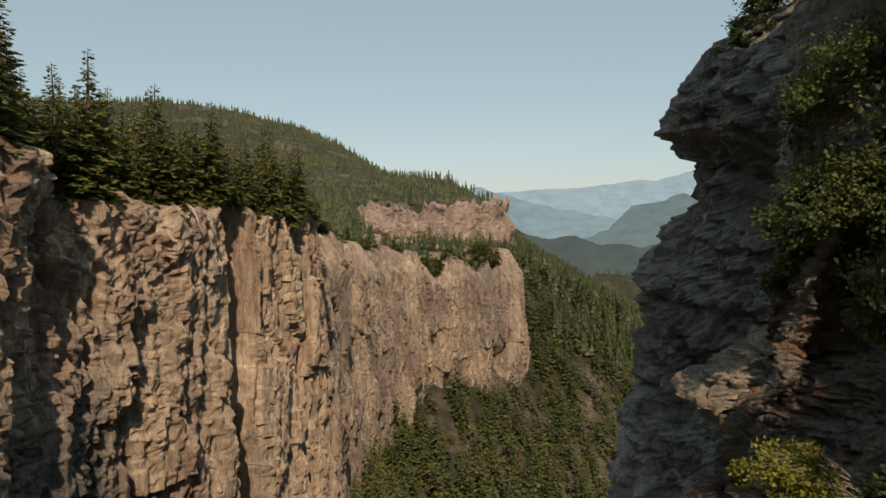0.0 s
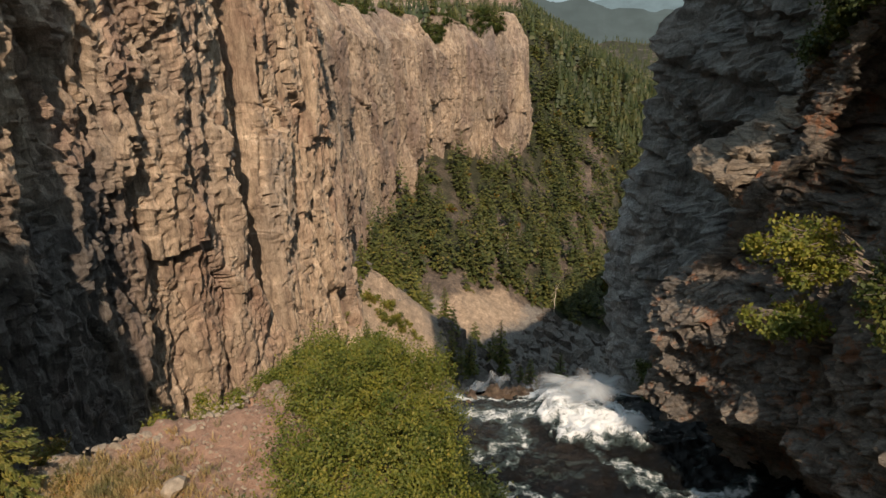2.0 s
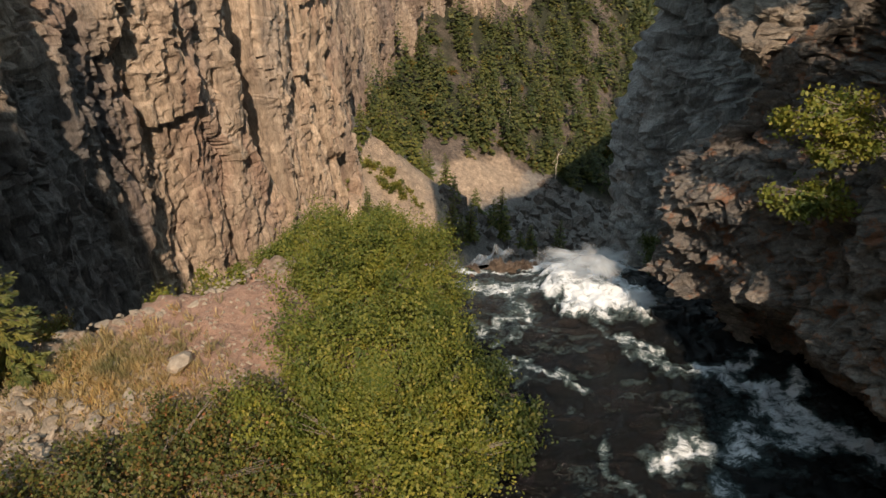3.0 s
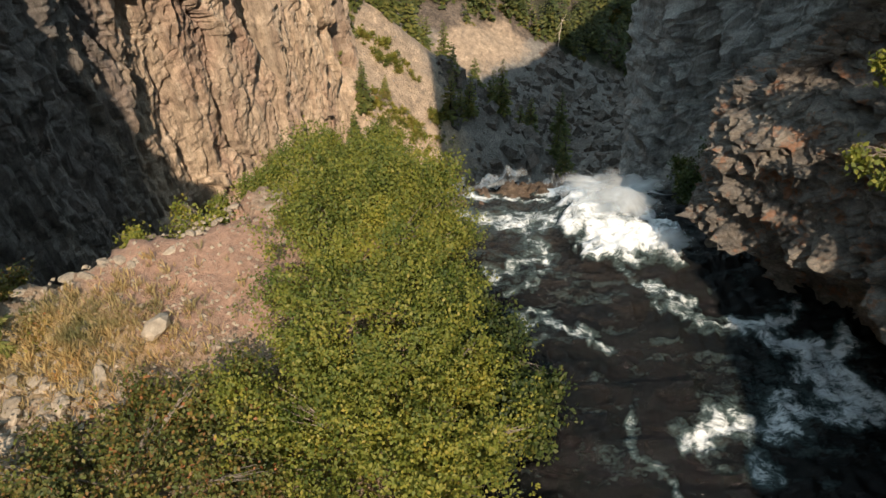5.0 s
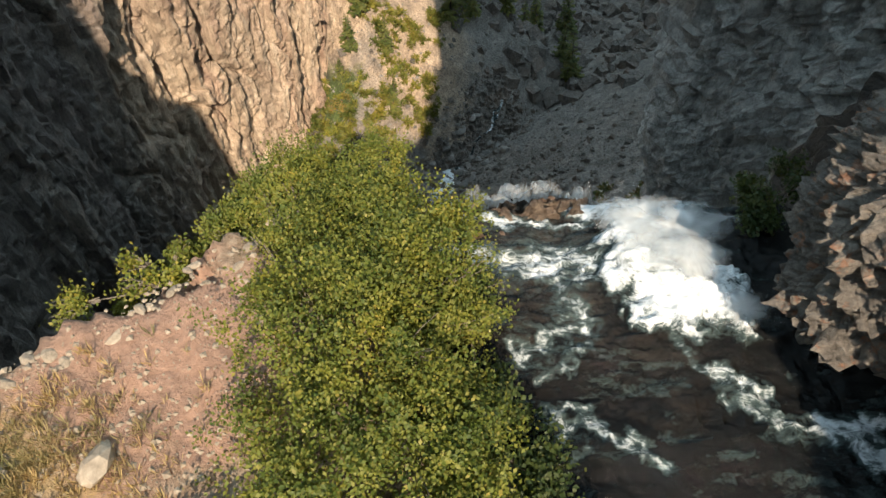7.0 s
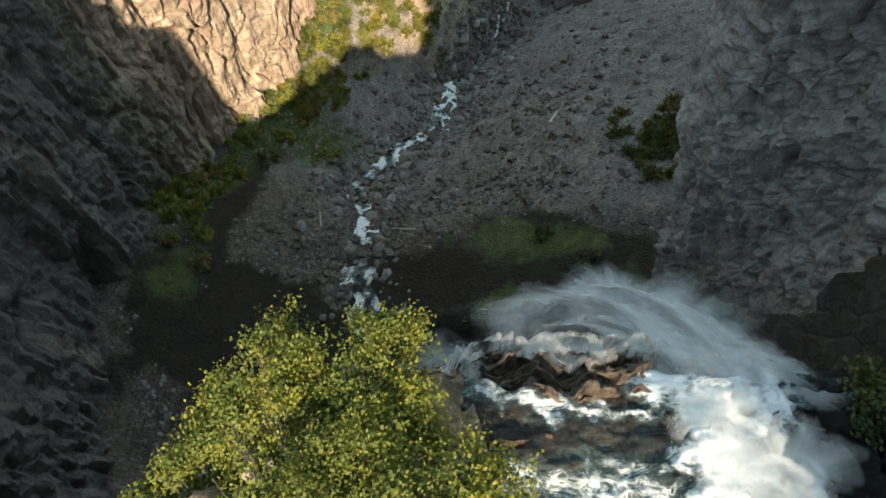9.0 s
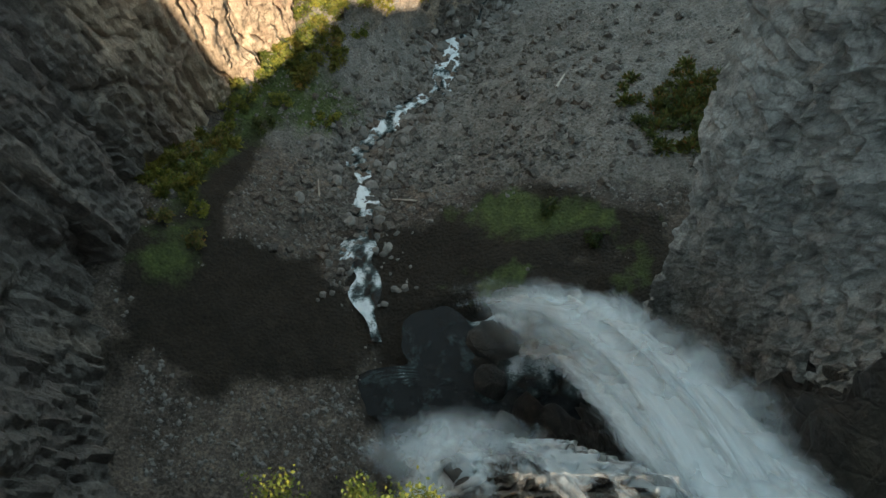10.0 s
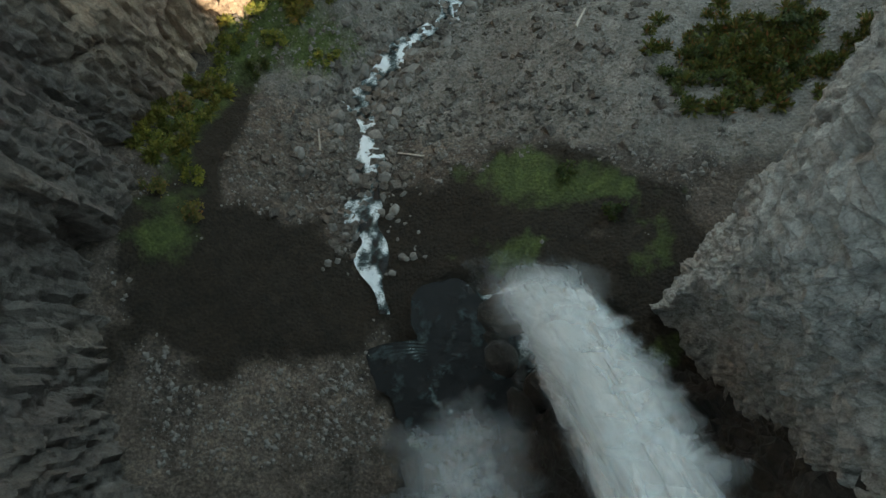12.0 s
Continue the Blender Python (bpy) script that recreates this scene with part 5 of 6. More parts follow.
def slope_tree(r):
    """A conifer of modest detail, 1 m tall."""
    v, f = conifer_meshes(int(r.integers(1, 9999)), 8.0, 1.9, 8, 0.03, 0.4, False, 5, 1.8)
    return v / 8.0, f


def slope_places(r, n):
    out = []
    while len(out) < n:
        k = 4000
        y = r.uniform(106, 460, k)
        x = -40 + r.uniform(0, 1, k) * (creek_x(y) + 60)
        wall = near_line(x, y, WALL, 4.0)
        clump = vnoise(np.stack([x * 0.05, y * 0.04, 0 * x + 2], 1))
        bare = np.exp(-((wall - 14) / 9) ** 2) * np.exp(-((y - 114) / 20) ** 2)
        ok = (wall > 4) & ~((y < 140) & (wall > 26)) & ~in_gully(x, y) & (sand_strip(x, y) < 0.45) & (clump > np.where(y > 215, -0.75, np.where(y > 165, -0.25, 0.0))) & (bare < 0.25 + 0.3 * r.random(k)) & (x < creek_x(y) + 25) & (y > 106) & ~((y < 125) & (wall < 32)) & ~((y < 152) & (wall < 9))
        x, y = x[ok], y[ok]
        z = land_z(x, y)
        out += list(zip(x, y, z - 0.3, r.uniform(7, 16, len(x))))
    return out[:n]


def table_places(r, n):
    out = []
    while len(out) < n:
        k = 6000
        y = 120 + 1550 * r.random(k) ** 1.4
        x = 30 + 0.10 * y - r.random(k) ** 0.9 * (90 + 0.75 * y)
        wall = near_line(x, y, WALL, 6.0)
        mesa = near_line(x, y, MESA, 12.0)
        ok = ((wall < -13) | (y > 330)) & ~((mesa > -10) & (mesa < 28) & (y > 500) & (x > -75)) & (r.random(k) < 0.9)
        x, y = x[ok], y[ok]
        z = land_z(x, y)
        out += list(zip(x, y, z - 0.5, r.uniform(6, 13, len(x)) * np.where(y > 500, 1.15, 1.0)))
    return out[:n]


def crest_places(r, n):
    line, nrm, _ = smooth_line(WALL, 0.5)
    i = r.integers(60, len(line) - 160, n)
    b = 0.3 + 11 * r.random(n) ** 1.3
    p = line[i] - nrm[i] * (b + rim_back(line[i, 1]))[:, None]
    z = rim_z(line[i, 1]) + 0.5 + 1.8 * rim_wave(line[i, 0], line[i, 1]) - 2.5 * (1 - np.clip(b / 12, 0, 1) ** 0.62) - 0.15
    return list(zip(p[:, 0], p[:, 1], z, r.uniform(0.7, 2.0, n) * (1 + 1.0 * steps(100, 140, p[:, 1]))))


def scrub(r, n=60):
    d = unit(r.normal(size=(n, 3)))
    d[:, 2] = np.abs(d[:, 2])
    return blades(d * (0.35, 0.35, 0.3) * r.random((n, 1)), unit(d + r.normal(0, 0.4, (n, 3))), unit(r.normal(size=(n, 3))), 0.22 + 0.2 * r.random(n), np.full(n, 0.06))


def talus_scrub_places(r, n):
    """Tufts and low bushes in patches on the sunlit foot of the wall and along its base."""
    out = []
    while len(out) < n:
        y = r.uniform(46, 128, 2000)
        x = r.uniform(-36, 8, 2000)
        wall = near_line(x, y, WALL, 4.0)
        patch = vnoise(np.stack([x * 0.16, y * 0.16, 0 * x + 12], 1))
        ok = (wall > 1) & (wall < 6 + 12 * steps(70, 95, y)) & (patch > 0.12) & (r.random(2000) < 0.7)
        x, y = x[ok], y[ok]
        out += list(zip(x, y, land_z(x, y), r.uniform(0.8, 2.6, len(x))))
    return out[:n]


def valley_places(r, n):
    y = 300 + 2200 * r.random(n) ** 1.6
    x = 28 + 0.07 * y + r.random(n) * 0.36 * y
    return list(zip(x, y, land_z(x, y) - 0.5, r.uniform(8, 14, n)))


plant_rim()
scatter_stuff("rim_scrub", "low dark scrub and heather along the cliff rim", 2400, crest_places, scrub, DARK_LEAF, "scrub", 6)
scatter_stuff("talus_scrub", "yellow-green grass and low scrub on the foot of the sunny wall", 560, talus_scrub_places, lambda r: scrub(r, 90), SCRUB_LEAF, "scrub", 9)
scatter_stuff("gorge_scrub", "dense dark green scrub on the gorge floor under the spur", 190, lambda r, n: [(x, y, ground_at(x, y), size) for x, y, size in zip(r.normal(34.5, 4.2, n), r.normal(66, 3.4, n), r.uniform(1.2, 3.0, n))], lambda r: scrub(r, 110), THICKET_LEAF, "scrub", 10)
scatter_stuff("valley_forest", "dark conifer forest filling the valley side", 4500, valley_places, lambda r: spire(r, 6, 5, 0.18), FAR_NEEDLE, "forest", 5)
scatter_stuff("slope_forest", "mixed dark conifers on the steep gorge slope", 1700, slope_places, lambda r: slope_tree(r), SLOPE_NEEDLE, "forest", 3)
scatter_stuff("slope_brush", "yellowing and reddish brush between the conifers on the slope", 220, lambda r, n: [(x, y, z, 0.32 * size) for x, y, z, size in slope_places(r, n)], lambda r: scrub(r, 170), BRUSH_LEAF, "brush", 7)
scatter_stuff("tableland_forest", "dense conifer forest covering the far tableland and ridge", 9000, table_places, lambda r: spire(r, 6, 5, 0.16), FAR_NEEDLE, "forest", 4)


def shrub(seed, lobes, tips, leaf, per_tip, mat, label, base, twig=0.42, category="shrub", group=""):
    """A bushy shrub. lobes: [(x, y, z, rx, ry, rz)]; its twigs end on their outer skin and carry small leaves."""
    r = np.random.default_rng(seed)
    lob = np.array(lobes, float)
    area = lob[:, 3] * lob[:, 4] + lob[:, 3] * lob[:, 5] + lob[:, 4] * lob[:, 5]
    sprigs = 20
    clumps = tips // sprigs
    pick = r.choice(len(lob), clumps, p=area / area.sum())
    d = unit(r.normal(size=(clumps, 3)))
    d[:, 2] = np.where(d[:, 2] < -0.25, -d[:, 2], d[:, 2])
    c, rad = lob[pick, :3], lob[pick, 3:]
    lump = 1 + 0.36 * vnoise(d * 2.6 + c * 0.7 + seed) + 0.11 * r.normal(size=clumps)
    depth = 1 - 0.50 * r.random(clumps) ** 1.8
    at = c + d * rad * (lump * depth)[:, None]
    inner = np.zeros(clumps, bool)
    for k in range(len(lob)):
        q = (((at - lob[k, :3]) / lob[k, 3:]) ** 2).sum(1)
        inner |= (q < 0.45) & (pick != k)
    at, d, rad = at[~inner], d[~inner], rad[~inner]
    ball = r.normal(0, 1, (len(at), sprigs, 3))
    wide = np.minimum(0.16 * rad.mean(1), 0.34) * r.uniform(0.6, 1.4, len(at))
    at = (at[:, None] + ball * wide[:, None, None]).reshape(-1, 3)
    d = unit((d[:, None] * 1.0 + 0.45 * ball).reshape(-1, 3))
    grow = unit(d + np.array([0, 0, 0.5]) + r.normal(0, 0.35, d.shape))
    n = len(at)
    k = per_tip
    along = r.random((n, k, 1))
    spread = r.normal(0, 0.10, (n, k, 3)) * (twig / 0.42)
    place = (at[:, None] + grow[:, None] * (along - 0.7) * twig + spread).reshape(-1, 3)
    way = unit((grow[:, None] * 0.5 + r.normal(0, 0.75, (n, k, 3)) + np.array([0, 0, -0.15])).reshape(-1, 3))
    nrm = unit(np.repeat(d, k, 0) * 0.8 + np.array([0.05, -0.15, 0.5]) + r.normal(0, 0.35, (n * k, 3)))
    long = leaf * (0.65 + 0.7 * r.random(n * k))
    v, f = blades(place, way, nrm, long, long * 0.34)
    ob = new("shrub")
    foot = np.array(base, float)
    for i in r.choice(n, 9 if tips < 1500 else 24, replace=False):
        u = np.linspace(0, 1, 6)[:, None]
        a = foot + r.normal(0, 0.25, 3) * (1, 1, 0.1)
        bend = a * (1 - u) + at[i] * u + np.array([0, 0, 1]) * np.sin(np.pi * u) * 0.25 + r.normal(0, 0.05, (6, 3)) * u
        side = [(bend, 0.028 * (1 - u[:, 0]) + 0.008)]
        near = np.argsort(((at - at[i]) ** 2).sum(1))[1:12:2]
        for j in near:
            w = np.linspace(0, 1, 4)[:, None]
            side.append((bend[3] * (1 - w) + (at[j] + grow[j] * 0.5 * twig) * w + r.normal(0, 0.03, (4, 3)), 0.012 * (1 - w[:, 0]) + 0.005))
        sv, sf = tubes(side, 4)
        part("stem", mesh_of("stem", sv, sf, TWIG), ob)
    part("foliage", mesh_of("foliage", v, f, mat, False), ob)
    return tagged(ob, label, category, group)


# the great shrub that hangs over the lip, and the thicket upstream of it
shrub(31, [(-2.2, 10.6, 0.6, 2.6, 2.8, 2.3), (-1.9, 13.6, -0.2, 2.2, 2.6, 2.0), (-3.6, 15.6, -0.9, 1.6, 1.6, 1.4), (-2.2, 16.1, -1.3, 1.3, 1.5, 1.3), (-4.0, 13.6, -0.5, 1.2, 1.5, 1.2), (-4.7, 16.5, -0.9, 1.4, 1.5, 1.3), (-2.7, 16.9, -1.1, 1.3, 1.4, 1.2), (-5.9, 15.6, -1.1, 1.0, 1.1, 0.9), (-1.4, 7.9, 0.6, 2.4, 2.4, 2.2), (-0.4, 10.8, -0.3, 1.2, 2.4, 1.5)],
      6400, 0.088, 25, SHRUB_LEAF, "large leafy green shrub with yellowing leaves at the river lip", (-2.2, 11, -0.5))
shrub(32, [(-3.4, 6.0, 0.3, 1.7, 1.8, 1.3), (-1.0, 4.8, 0.2, 2.3, 2.2, 1.9), (0.6, 6.4, -0.3, 1.3, 2.0, 1.5), (-1.5, 2.2, 0.4, 2.4, 2.2, 1.7)],
      2900, 0.09, 22, SHRUB_LEAF, "bright green shrub thicket on the river bank", (-1, 5, -0.6))
shrub(33, [(-6.4, 5.6, 0.1, 1.5, 1.3, 1.0), (-4.5, 5.9, 0.2, 1.4, 1.3, 1.2), (-8.1, 4.2, 0.3, 1.7, 1.5, 1.1), (-5.0, 3.6, 0.3, 1.8, 1.7, 1.3), (-9.6, 2.4, 0.5, 2.0, 1.8, 1.3)],
      2600, 0.095, 17, THICKET_LEAF, "rusty brown and green low shrubs turning in autumn", (-6.5, 4.2, -0.1))
shrub(34, [(0.8, 9.2, -0.7, 0.9, 2.0, 1.1), (1.7, 6.8, -0.7, 1.2, 1.9, 1.2), (0.1, 13.6, -1.2, 0.7, 1.4, 0.8)],
      1100, 0.12, 15, DARK_LEAF, "dark green shrub leaning over the shaded water", (0.8, 9, -1))
shrub(35, [(-7.4, 13.9, -0.9, 0.9, 0.7, 0.6), (-8.9, 12.9, -1.0, 1.0, 0.7, 0.5), (-6.3, 15.0, -1.3, 0.8, 0.6, 0.5)],
      420, 0.11, 14, SHRUB_LEAF, "small green bushes clinging below the shelf edge", (-7.4, 13.6, -1.4))
shrub(36, [(-11.0, 9.6, 0.5, 0.9, 0.6, 0.35), (-10.2, 8.0, 0.4, 0.6, 0.6, 0.3), (-11.8, 7.6, 0.5, 0.8, 0.9, 0.4)],
      300, 0.10, 12, DRY_LEAF, "yellowing low herbs along the shelf edge", (-11, 8.6, 0))
# plants on the shaded bank
for k, (x, y, z, s, n) in enumerate([(10.6, 8.8, 14.0, 1.4, 320), (11.2, 8.2, 17.2, 1.6, 340), (10.4, 5.2, 12.0, 1.6, 320),
                                     (11.4, 10.8, 13.0, 1.2, 240), (13.0, 12.0, 15.0, 1.7, 300), (12.6, 6.0, 20.0, 2.0, 320), (9.9, 4.6, 8.2, 1.3, 240), (10.6, 3.0, 15.2, 1.7, 260), (14.5, 12.0, 20, 2.2, 360), (12.4, 9.6, 22.0, 2.2, 360), (15.5, 14.0, 25, 2.4, 360), (12.8, 11.4, 17.6, 1.8, 320),
                                     (11.8, 12.6, 12.2, 1.2, 240), (13.8, 14.4, 13.4, 1.5, 260)]):
    shrub(50 + k, [(x, y, z, s, s, s * 0.7), (x - 0.5 * s, y + 0.4 * s, z - 0.4 * s, s * 0.6, s * 0.7, s * 0.4), (x + 0.3 * s, y - 0.6 * s, z + 0.5 * s, s * 0.7, s * 0.6, s * 0.5)], 2 * n, 0.12, 12, DARK_LEAF,
          "leafy shrub hanging from the shaded rock bank", (x + 1.6, y, z - 0.2), group="shrubs on the bank")
for k, (x, y, z, s) in enumerate([(8.6, 7.9, 8.0, 0.62), (8.5, 7.5, 6.0, 0.66), (9.3, 7.6, 7.5, 0.5)]):
    shrub(46 + k, [(x, y, z, s, s, s * 0.6), (x - 0.8 * s, y + 0.3 * s, z - 0.5 * s, s * 0.5, s * 0.6, s * 0.35), (x + 0.9 * s, y - 0.3 * s, z + 0.3 * s, s * 0.7, s * 0.6, s * 0.45)], 260, 0.11, 12, SHRUB_LEAF,
          "bright green sprays of leaves hanging from the rock bank", (x + 1.5, y, z - 0.2), group="shrubs on the bank")
shrub(70, [(8.9, 16.7, -1.6, 0.8, 0.8, 0.7), (9.6, 17.4, -1.2, 0.8, 0.8, 0.7)], 260, 0.12, 14, DARK_LEAF, "dark green bush in the recess beside the falls", (9.4, 17, -2.2))
# small conifers
near_tree = new("conifer")
for name, me in zip(("trunk", "crown"), conifer_meshes(150, 5.2, 1.6, 190, 0.04, 0.35, True, 15, 0.20, 0.30)):
    part(name, me, near_tree)
near_tree.matrix_world = pose(-11.6, 7.9, 0.1, 0, 4, 0)
tagged(near_tree, "small dark conifer at the edge of the dry shelf", "tree", "conifers on the rim")
for k, (x, y, z, size) in enumerate([(21.5, 38.0, 26.0, 0.6), (23.5, 37.0, 28.5, 0.8)]):
    o = copy_thing(TREES[(k * 2 + 1) % 6], pose(x, y, z))
    o.matrix_world = pose(x, y, z, 0, 0, 70 * k) @ Matrix.Diagonal((size * 1.2, size * 1.2, size, 1))
    tagged(o, "small dark conifer leaning out from bare rock")
for k, (x, y, z, s) in enumerate([(19.4, 36.8, 23.4, 1.3), (20.4, 36.2, 25.2, 1.5), (22.2, 36.0, 27.2, 1.8), (22.0, 38.4, 26.6, 1.6)]):
    shrub(90 + k, [(x, y, z, s, s, s * 0.8), (x - 0.6 * s, y, z - 0.5 * s, s * 0.6, s * 0.6, s * 0.6)], 260, 0.16, 12, DARK_LEAF, "dark bushy growth on the crest of the rock spur", (x + 1.5, y, z - 0.4), group="bushes on the spur")
# conifers down in the gorge
r = np.random.default_rng(202)
for k, (x, y, size) in enumerate([(27, 122, 1.2), (25, 126, 1.0), (12, 127, 1.1), (10, 131, 0.9), (3, 118, 0.9), (1, 116, 1.0), (5, 121, 1.0), (-19, 110, 0.9), (-18, 117, 1.1), (-17, 124, 1.0), (-8, 142, 1.3),
                                  (-5, 148, 1.2), (-11, 135, 1.1), (-12, 128, 1.0), (2, 155, 1.3), (-14, 131, 1.2), (-16, 101, 0.75), (-14.5, 105, 0.85), (-17.5, 97, 0.6), (-11, 109, 0.6), (-9, 97, 0.6), (-13, 92, 0.55), (-10, 103, 0.6), (18, 140, 1.2), (22, 148, 1.3), (30, 150, 1.3), (12, 150, 1.4), (0, 150, 1.3), (8, 158, 1.4)]):
    o = copy_thing(TREES[k % 5], pose(x, y, 0))
    o.matrix_world = pose(x, y, ground_at(x, y) - 0.4, r.normal(0, 2), r.normal(0, 2), r.uniform(0, 360)) @ Matrix.Diagonal((size, size, size, 1))
    o["group"] = "conifers in the gorge"
    tagged(o, "slender conifer standing on the gorge talus")
# low shrubs on the gorge floor
for k, (x, y, s, mat) in enumerate([(26, 62, 2.2, 1), (30, 64, 2.6, 1), (34, 66, 2.6, 1), (28.5, 67, 2.0, 1), (37, 69, 2.4, 1), (-31, 58, 1.6, 0), (-32, 64, 1.8, 2), (-30, 70, 1.8, 0), (-27, 76, 2.0, 0), (-24, 73, 1.8, 0), (-21, 77, 1.6, 2),
                                    (-18, 72, 1.4, 0), (-29, 48, 1.5, 2), (-29.5, 52, 1.3, 0), (-16, 98, 1.6, 0), (-12, 108, 1.6, 2), (-14, 88, 1.4, 0), (-9, 101, 1.3, 0), (-18, 84, 1.5, 2), (16, 48, 1.0, 1), (11, 53, 1.4, 1), (-33.5, 50, 1.5, 2), (-34, 56, 1.8, 0), (-33, 61, 1.6, 2), (-30.5, 66, 2.0, 0), (-28, 72, 2.0, 0), (-25, 79, 2.2, 0), (-22.5, 83, 2.2, 0), (-20.5, 88, 2.2, 0), (-18, 93, 2.0, 2), (-15.5, 97, 2.0, 0), (-26, 69, 1.6, 1), (31, 61, 2.4, 1), (35, 62.5, 2.2, 1), (24.5, 64.5, 1.8, 1)]):
    z = ground_at(x, y)
    shrub(300 + k, [(x, y, z + 0.2, s, s * 0.8, s * 0.45), (x + 0.8 * s, y + 0.5 * s, z + 0.1, s * 0.6, s * 0.6, s * 0.4)], 150, 0.28, 9, (SHRUB_LEAF, DARK_LEAF, DRY_LEAF)[mat],
          "low scrubby bush on the gorge floor", (x, y, z - 0.2), twig=0.6, group="bushes on the gorge floor")


# ---------------------------------------------------------------- stones, logs and the creek
def stone_mesh(seed, name="stone", mat=None):
    r = np.random.default_rng(seed)
    bm = bmesh.new()
    bmesh.ops.create_icosphere(bm, subdivisions=2, radius=0.5)
    flat = [(unit(r.normal(size=3)), r.uniform(0.26, 0.42)) for _ in range(9)]
    for v in bm.verts:
        for way, d in flat:
            over = v.co.dot(Vector(way)) - d
            if over > 0:
                v.co -= Vector(way) * over
        v.co *= 1 + r.normal(0, 0.035)
        v.co.x *= 1.25
        v.co.z *= 0.72
    me = bpy.data.meshes.new(name)
    bm.to_mesh(me)
    bm.free()
    me.materials.append(mat or STONE)
    return me


STONES = [stone_mesh(k) for k in range(8)]
PALE_STONES = [stone_mesh(20 + k, "stone", LIGHT_STONE) for k in range(5)]


def lay_stones(places, meshes, label, group, seed, name="stone"):
    r = np.random.default_rng(seed)
    for x, y, z, size in places:
        o = new(name, meshes[int(r.integers(0, len(meshes)))])
        o.matrix_world = pose(x, y, z + 0.12 * size, r.normal(0, 14), r.normal(0, 14), r.uniform(0, 360)) @ Matrix.Diagonal((size * r.uniform(0.8, 1.3), size, size * r.uniform(0.7, 1.1), 1))
        tagged(o, label, "stone", group)


r = np.random.default_rng(77)
yy = r.uniform(42, 104, 260)
xx = creek_x(yy) + np.where(r.random(260) < 0.5, 1, -1) * (1.3 + np.abs(r.normal(0, 2.6, 260)))
lay_stones(zip(xx, yy, land_z(xx, yy), (0.45 + 1.7 * r.random(260) ** 2.2) * np.where(yy < 54, 0.6, 1.0)), STONES, "grey angular boulder beside the creek", "boulders along the creek", 5, "boulder")
xx, yy = r.normal(-10.2, 1.5, 300), r.normal(5.9, 1.1, 300)
lay_stones(zip(xx, yy, shelf_z(xx, yy), 0.10 + 0.36 * r.random(300) ** 1.6), PALE_STONES, "pale broken stone lying on the dry shelf", "stones on the shelf", 6)
lay_stones([(-7.15, 8.5, float(shelf_z(np.array([-7.15]), np.array([8.5]))[0]) + 0.05, 0.8)], PALE_STONES, "pale grey boulder sitting on the dry shelf", "", 9, "boulder")


# broken rock along the shelf's rim
r = np.random.default_rng(78)
line, nrm, _ = smooth_line(HEAD, 0.2)
rim = line[(line[:, 0] < -4.6) & (line[:, 0] > -15) & (line[:, 1] > 5)]
nr = nrm[(line[:, 0] < -4.6) & (line[:, 0] > -15) & (line[:, 1] > 5)]
pick = r.integers(0, len(rim), 70)
back = -r.uniform(0.3, 1.3, 70)
xx, yy = rim[pick, 0] + nr[pick, 0] * back, rim[pick, 1] + nr[pick, 1] * back
lay_stones(zip(xx, yy, shelf_z(xx, yy) - 0.10, 0.10 + 0.42 * r.random(70) ** 3), PALE_STONES, "pale weathered rock on the shelf rim", "rocks along the rim", 15, "rock")


def pebbles(r, n):
    out = []
    while len(out) < n:
        k = 4000
        y, x = r.uniform(22, 128, k), r.uniform(-36, 60, k)
        ok = (near_line(x, y, WALL, 4.0) > 1) & (near_line(x, y, SPUR, 4.0) > 0) & (near_line(x, y, HEAD, 4.0) > 3)
        x, y = x[ok], y[ok]
        keep = r.random(len(x)) > np.maximum(1.15 * dirt_shade_mask(x, y), steps(62, 128, y))
        x, y = x[keep], y[keep]
        out += list(zip(x, y, land_z(x, y), 0.13 + 0.75 * r.random(len(x)) ** 6))
    return out[:n]


def pebble(r):
    p = np.array([(1, 0, 0), (-1, 0, 0), (0, 1, 0), (0, -1, 0), (0, 0, 0.8), (0, 0, -0.6)]) * (0.35 + 0.3 * r.random((6, 1)))
    return p, np.array([(0, 2, 4), (2, 1, 4), (1, 3, 4), (3, 0, 4)])


scatter_stuff("spray_drops", "white drops thrown up by the chute at the lip", 2600, droplet_places, pebble, DROPS, "spray", 38)
scatter_stuff("talus_gravel", "loose grey talus stones over the gorge floor", 22000, pebbles, pebble, STONE, "gravel", 8)


def block(r):
    """A broken angular block, about 1 m across."""
    p = np.array([(a, b, c) for c in (-0.3, 0.34) for a, b in ((-0.5, -0.4), (0.5, -0.4), (0.5, 0.4), (-0.5, 0.4))]) * (1 + 0.5 * (r.random((8, 3)) - 0.5))
    p[4:, :2] *= 0.55 + 0.4 * r.random()
    tilt = r.normal(0, 0.35)
    c, k = math.cos(tilt), math.sin(tilt)
    p = p @ np.array([[c, 0, k], [0, 1, 0], [-k, 0, c]])
    return p, np.array([(4, 5, 6, 7), (0, 1, 5, 4), (1, 2, 6, 5), (2, 3, 7, 6), (3, 0, 4, 7)])


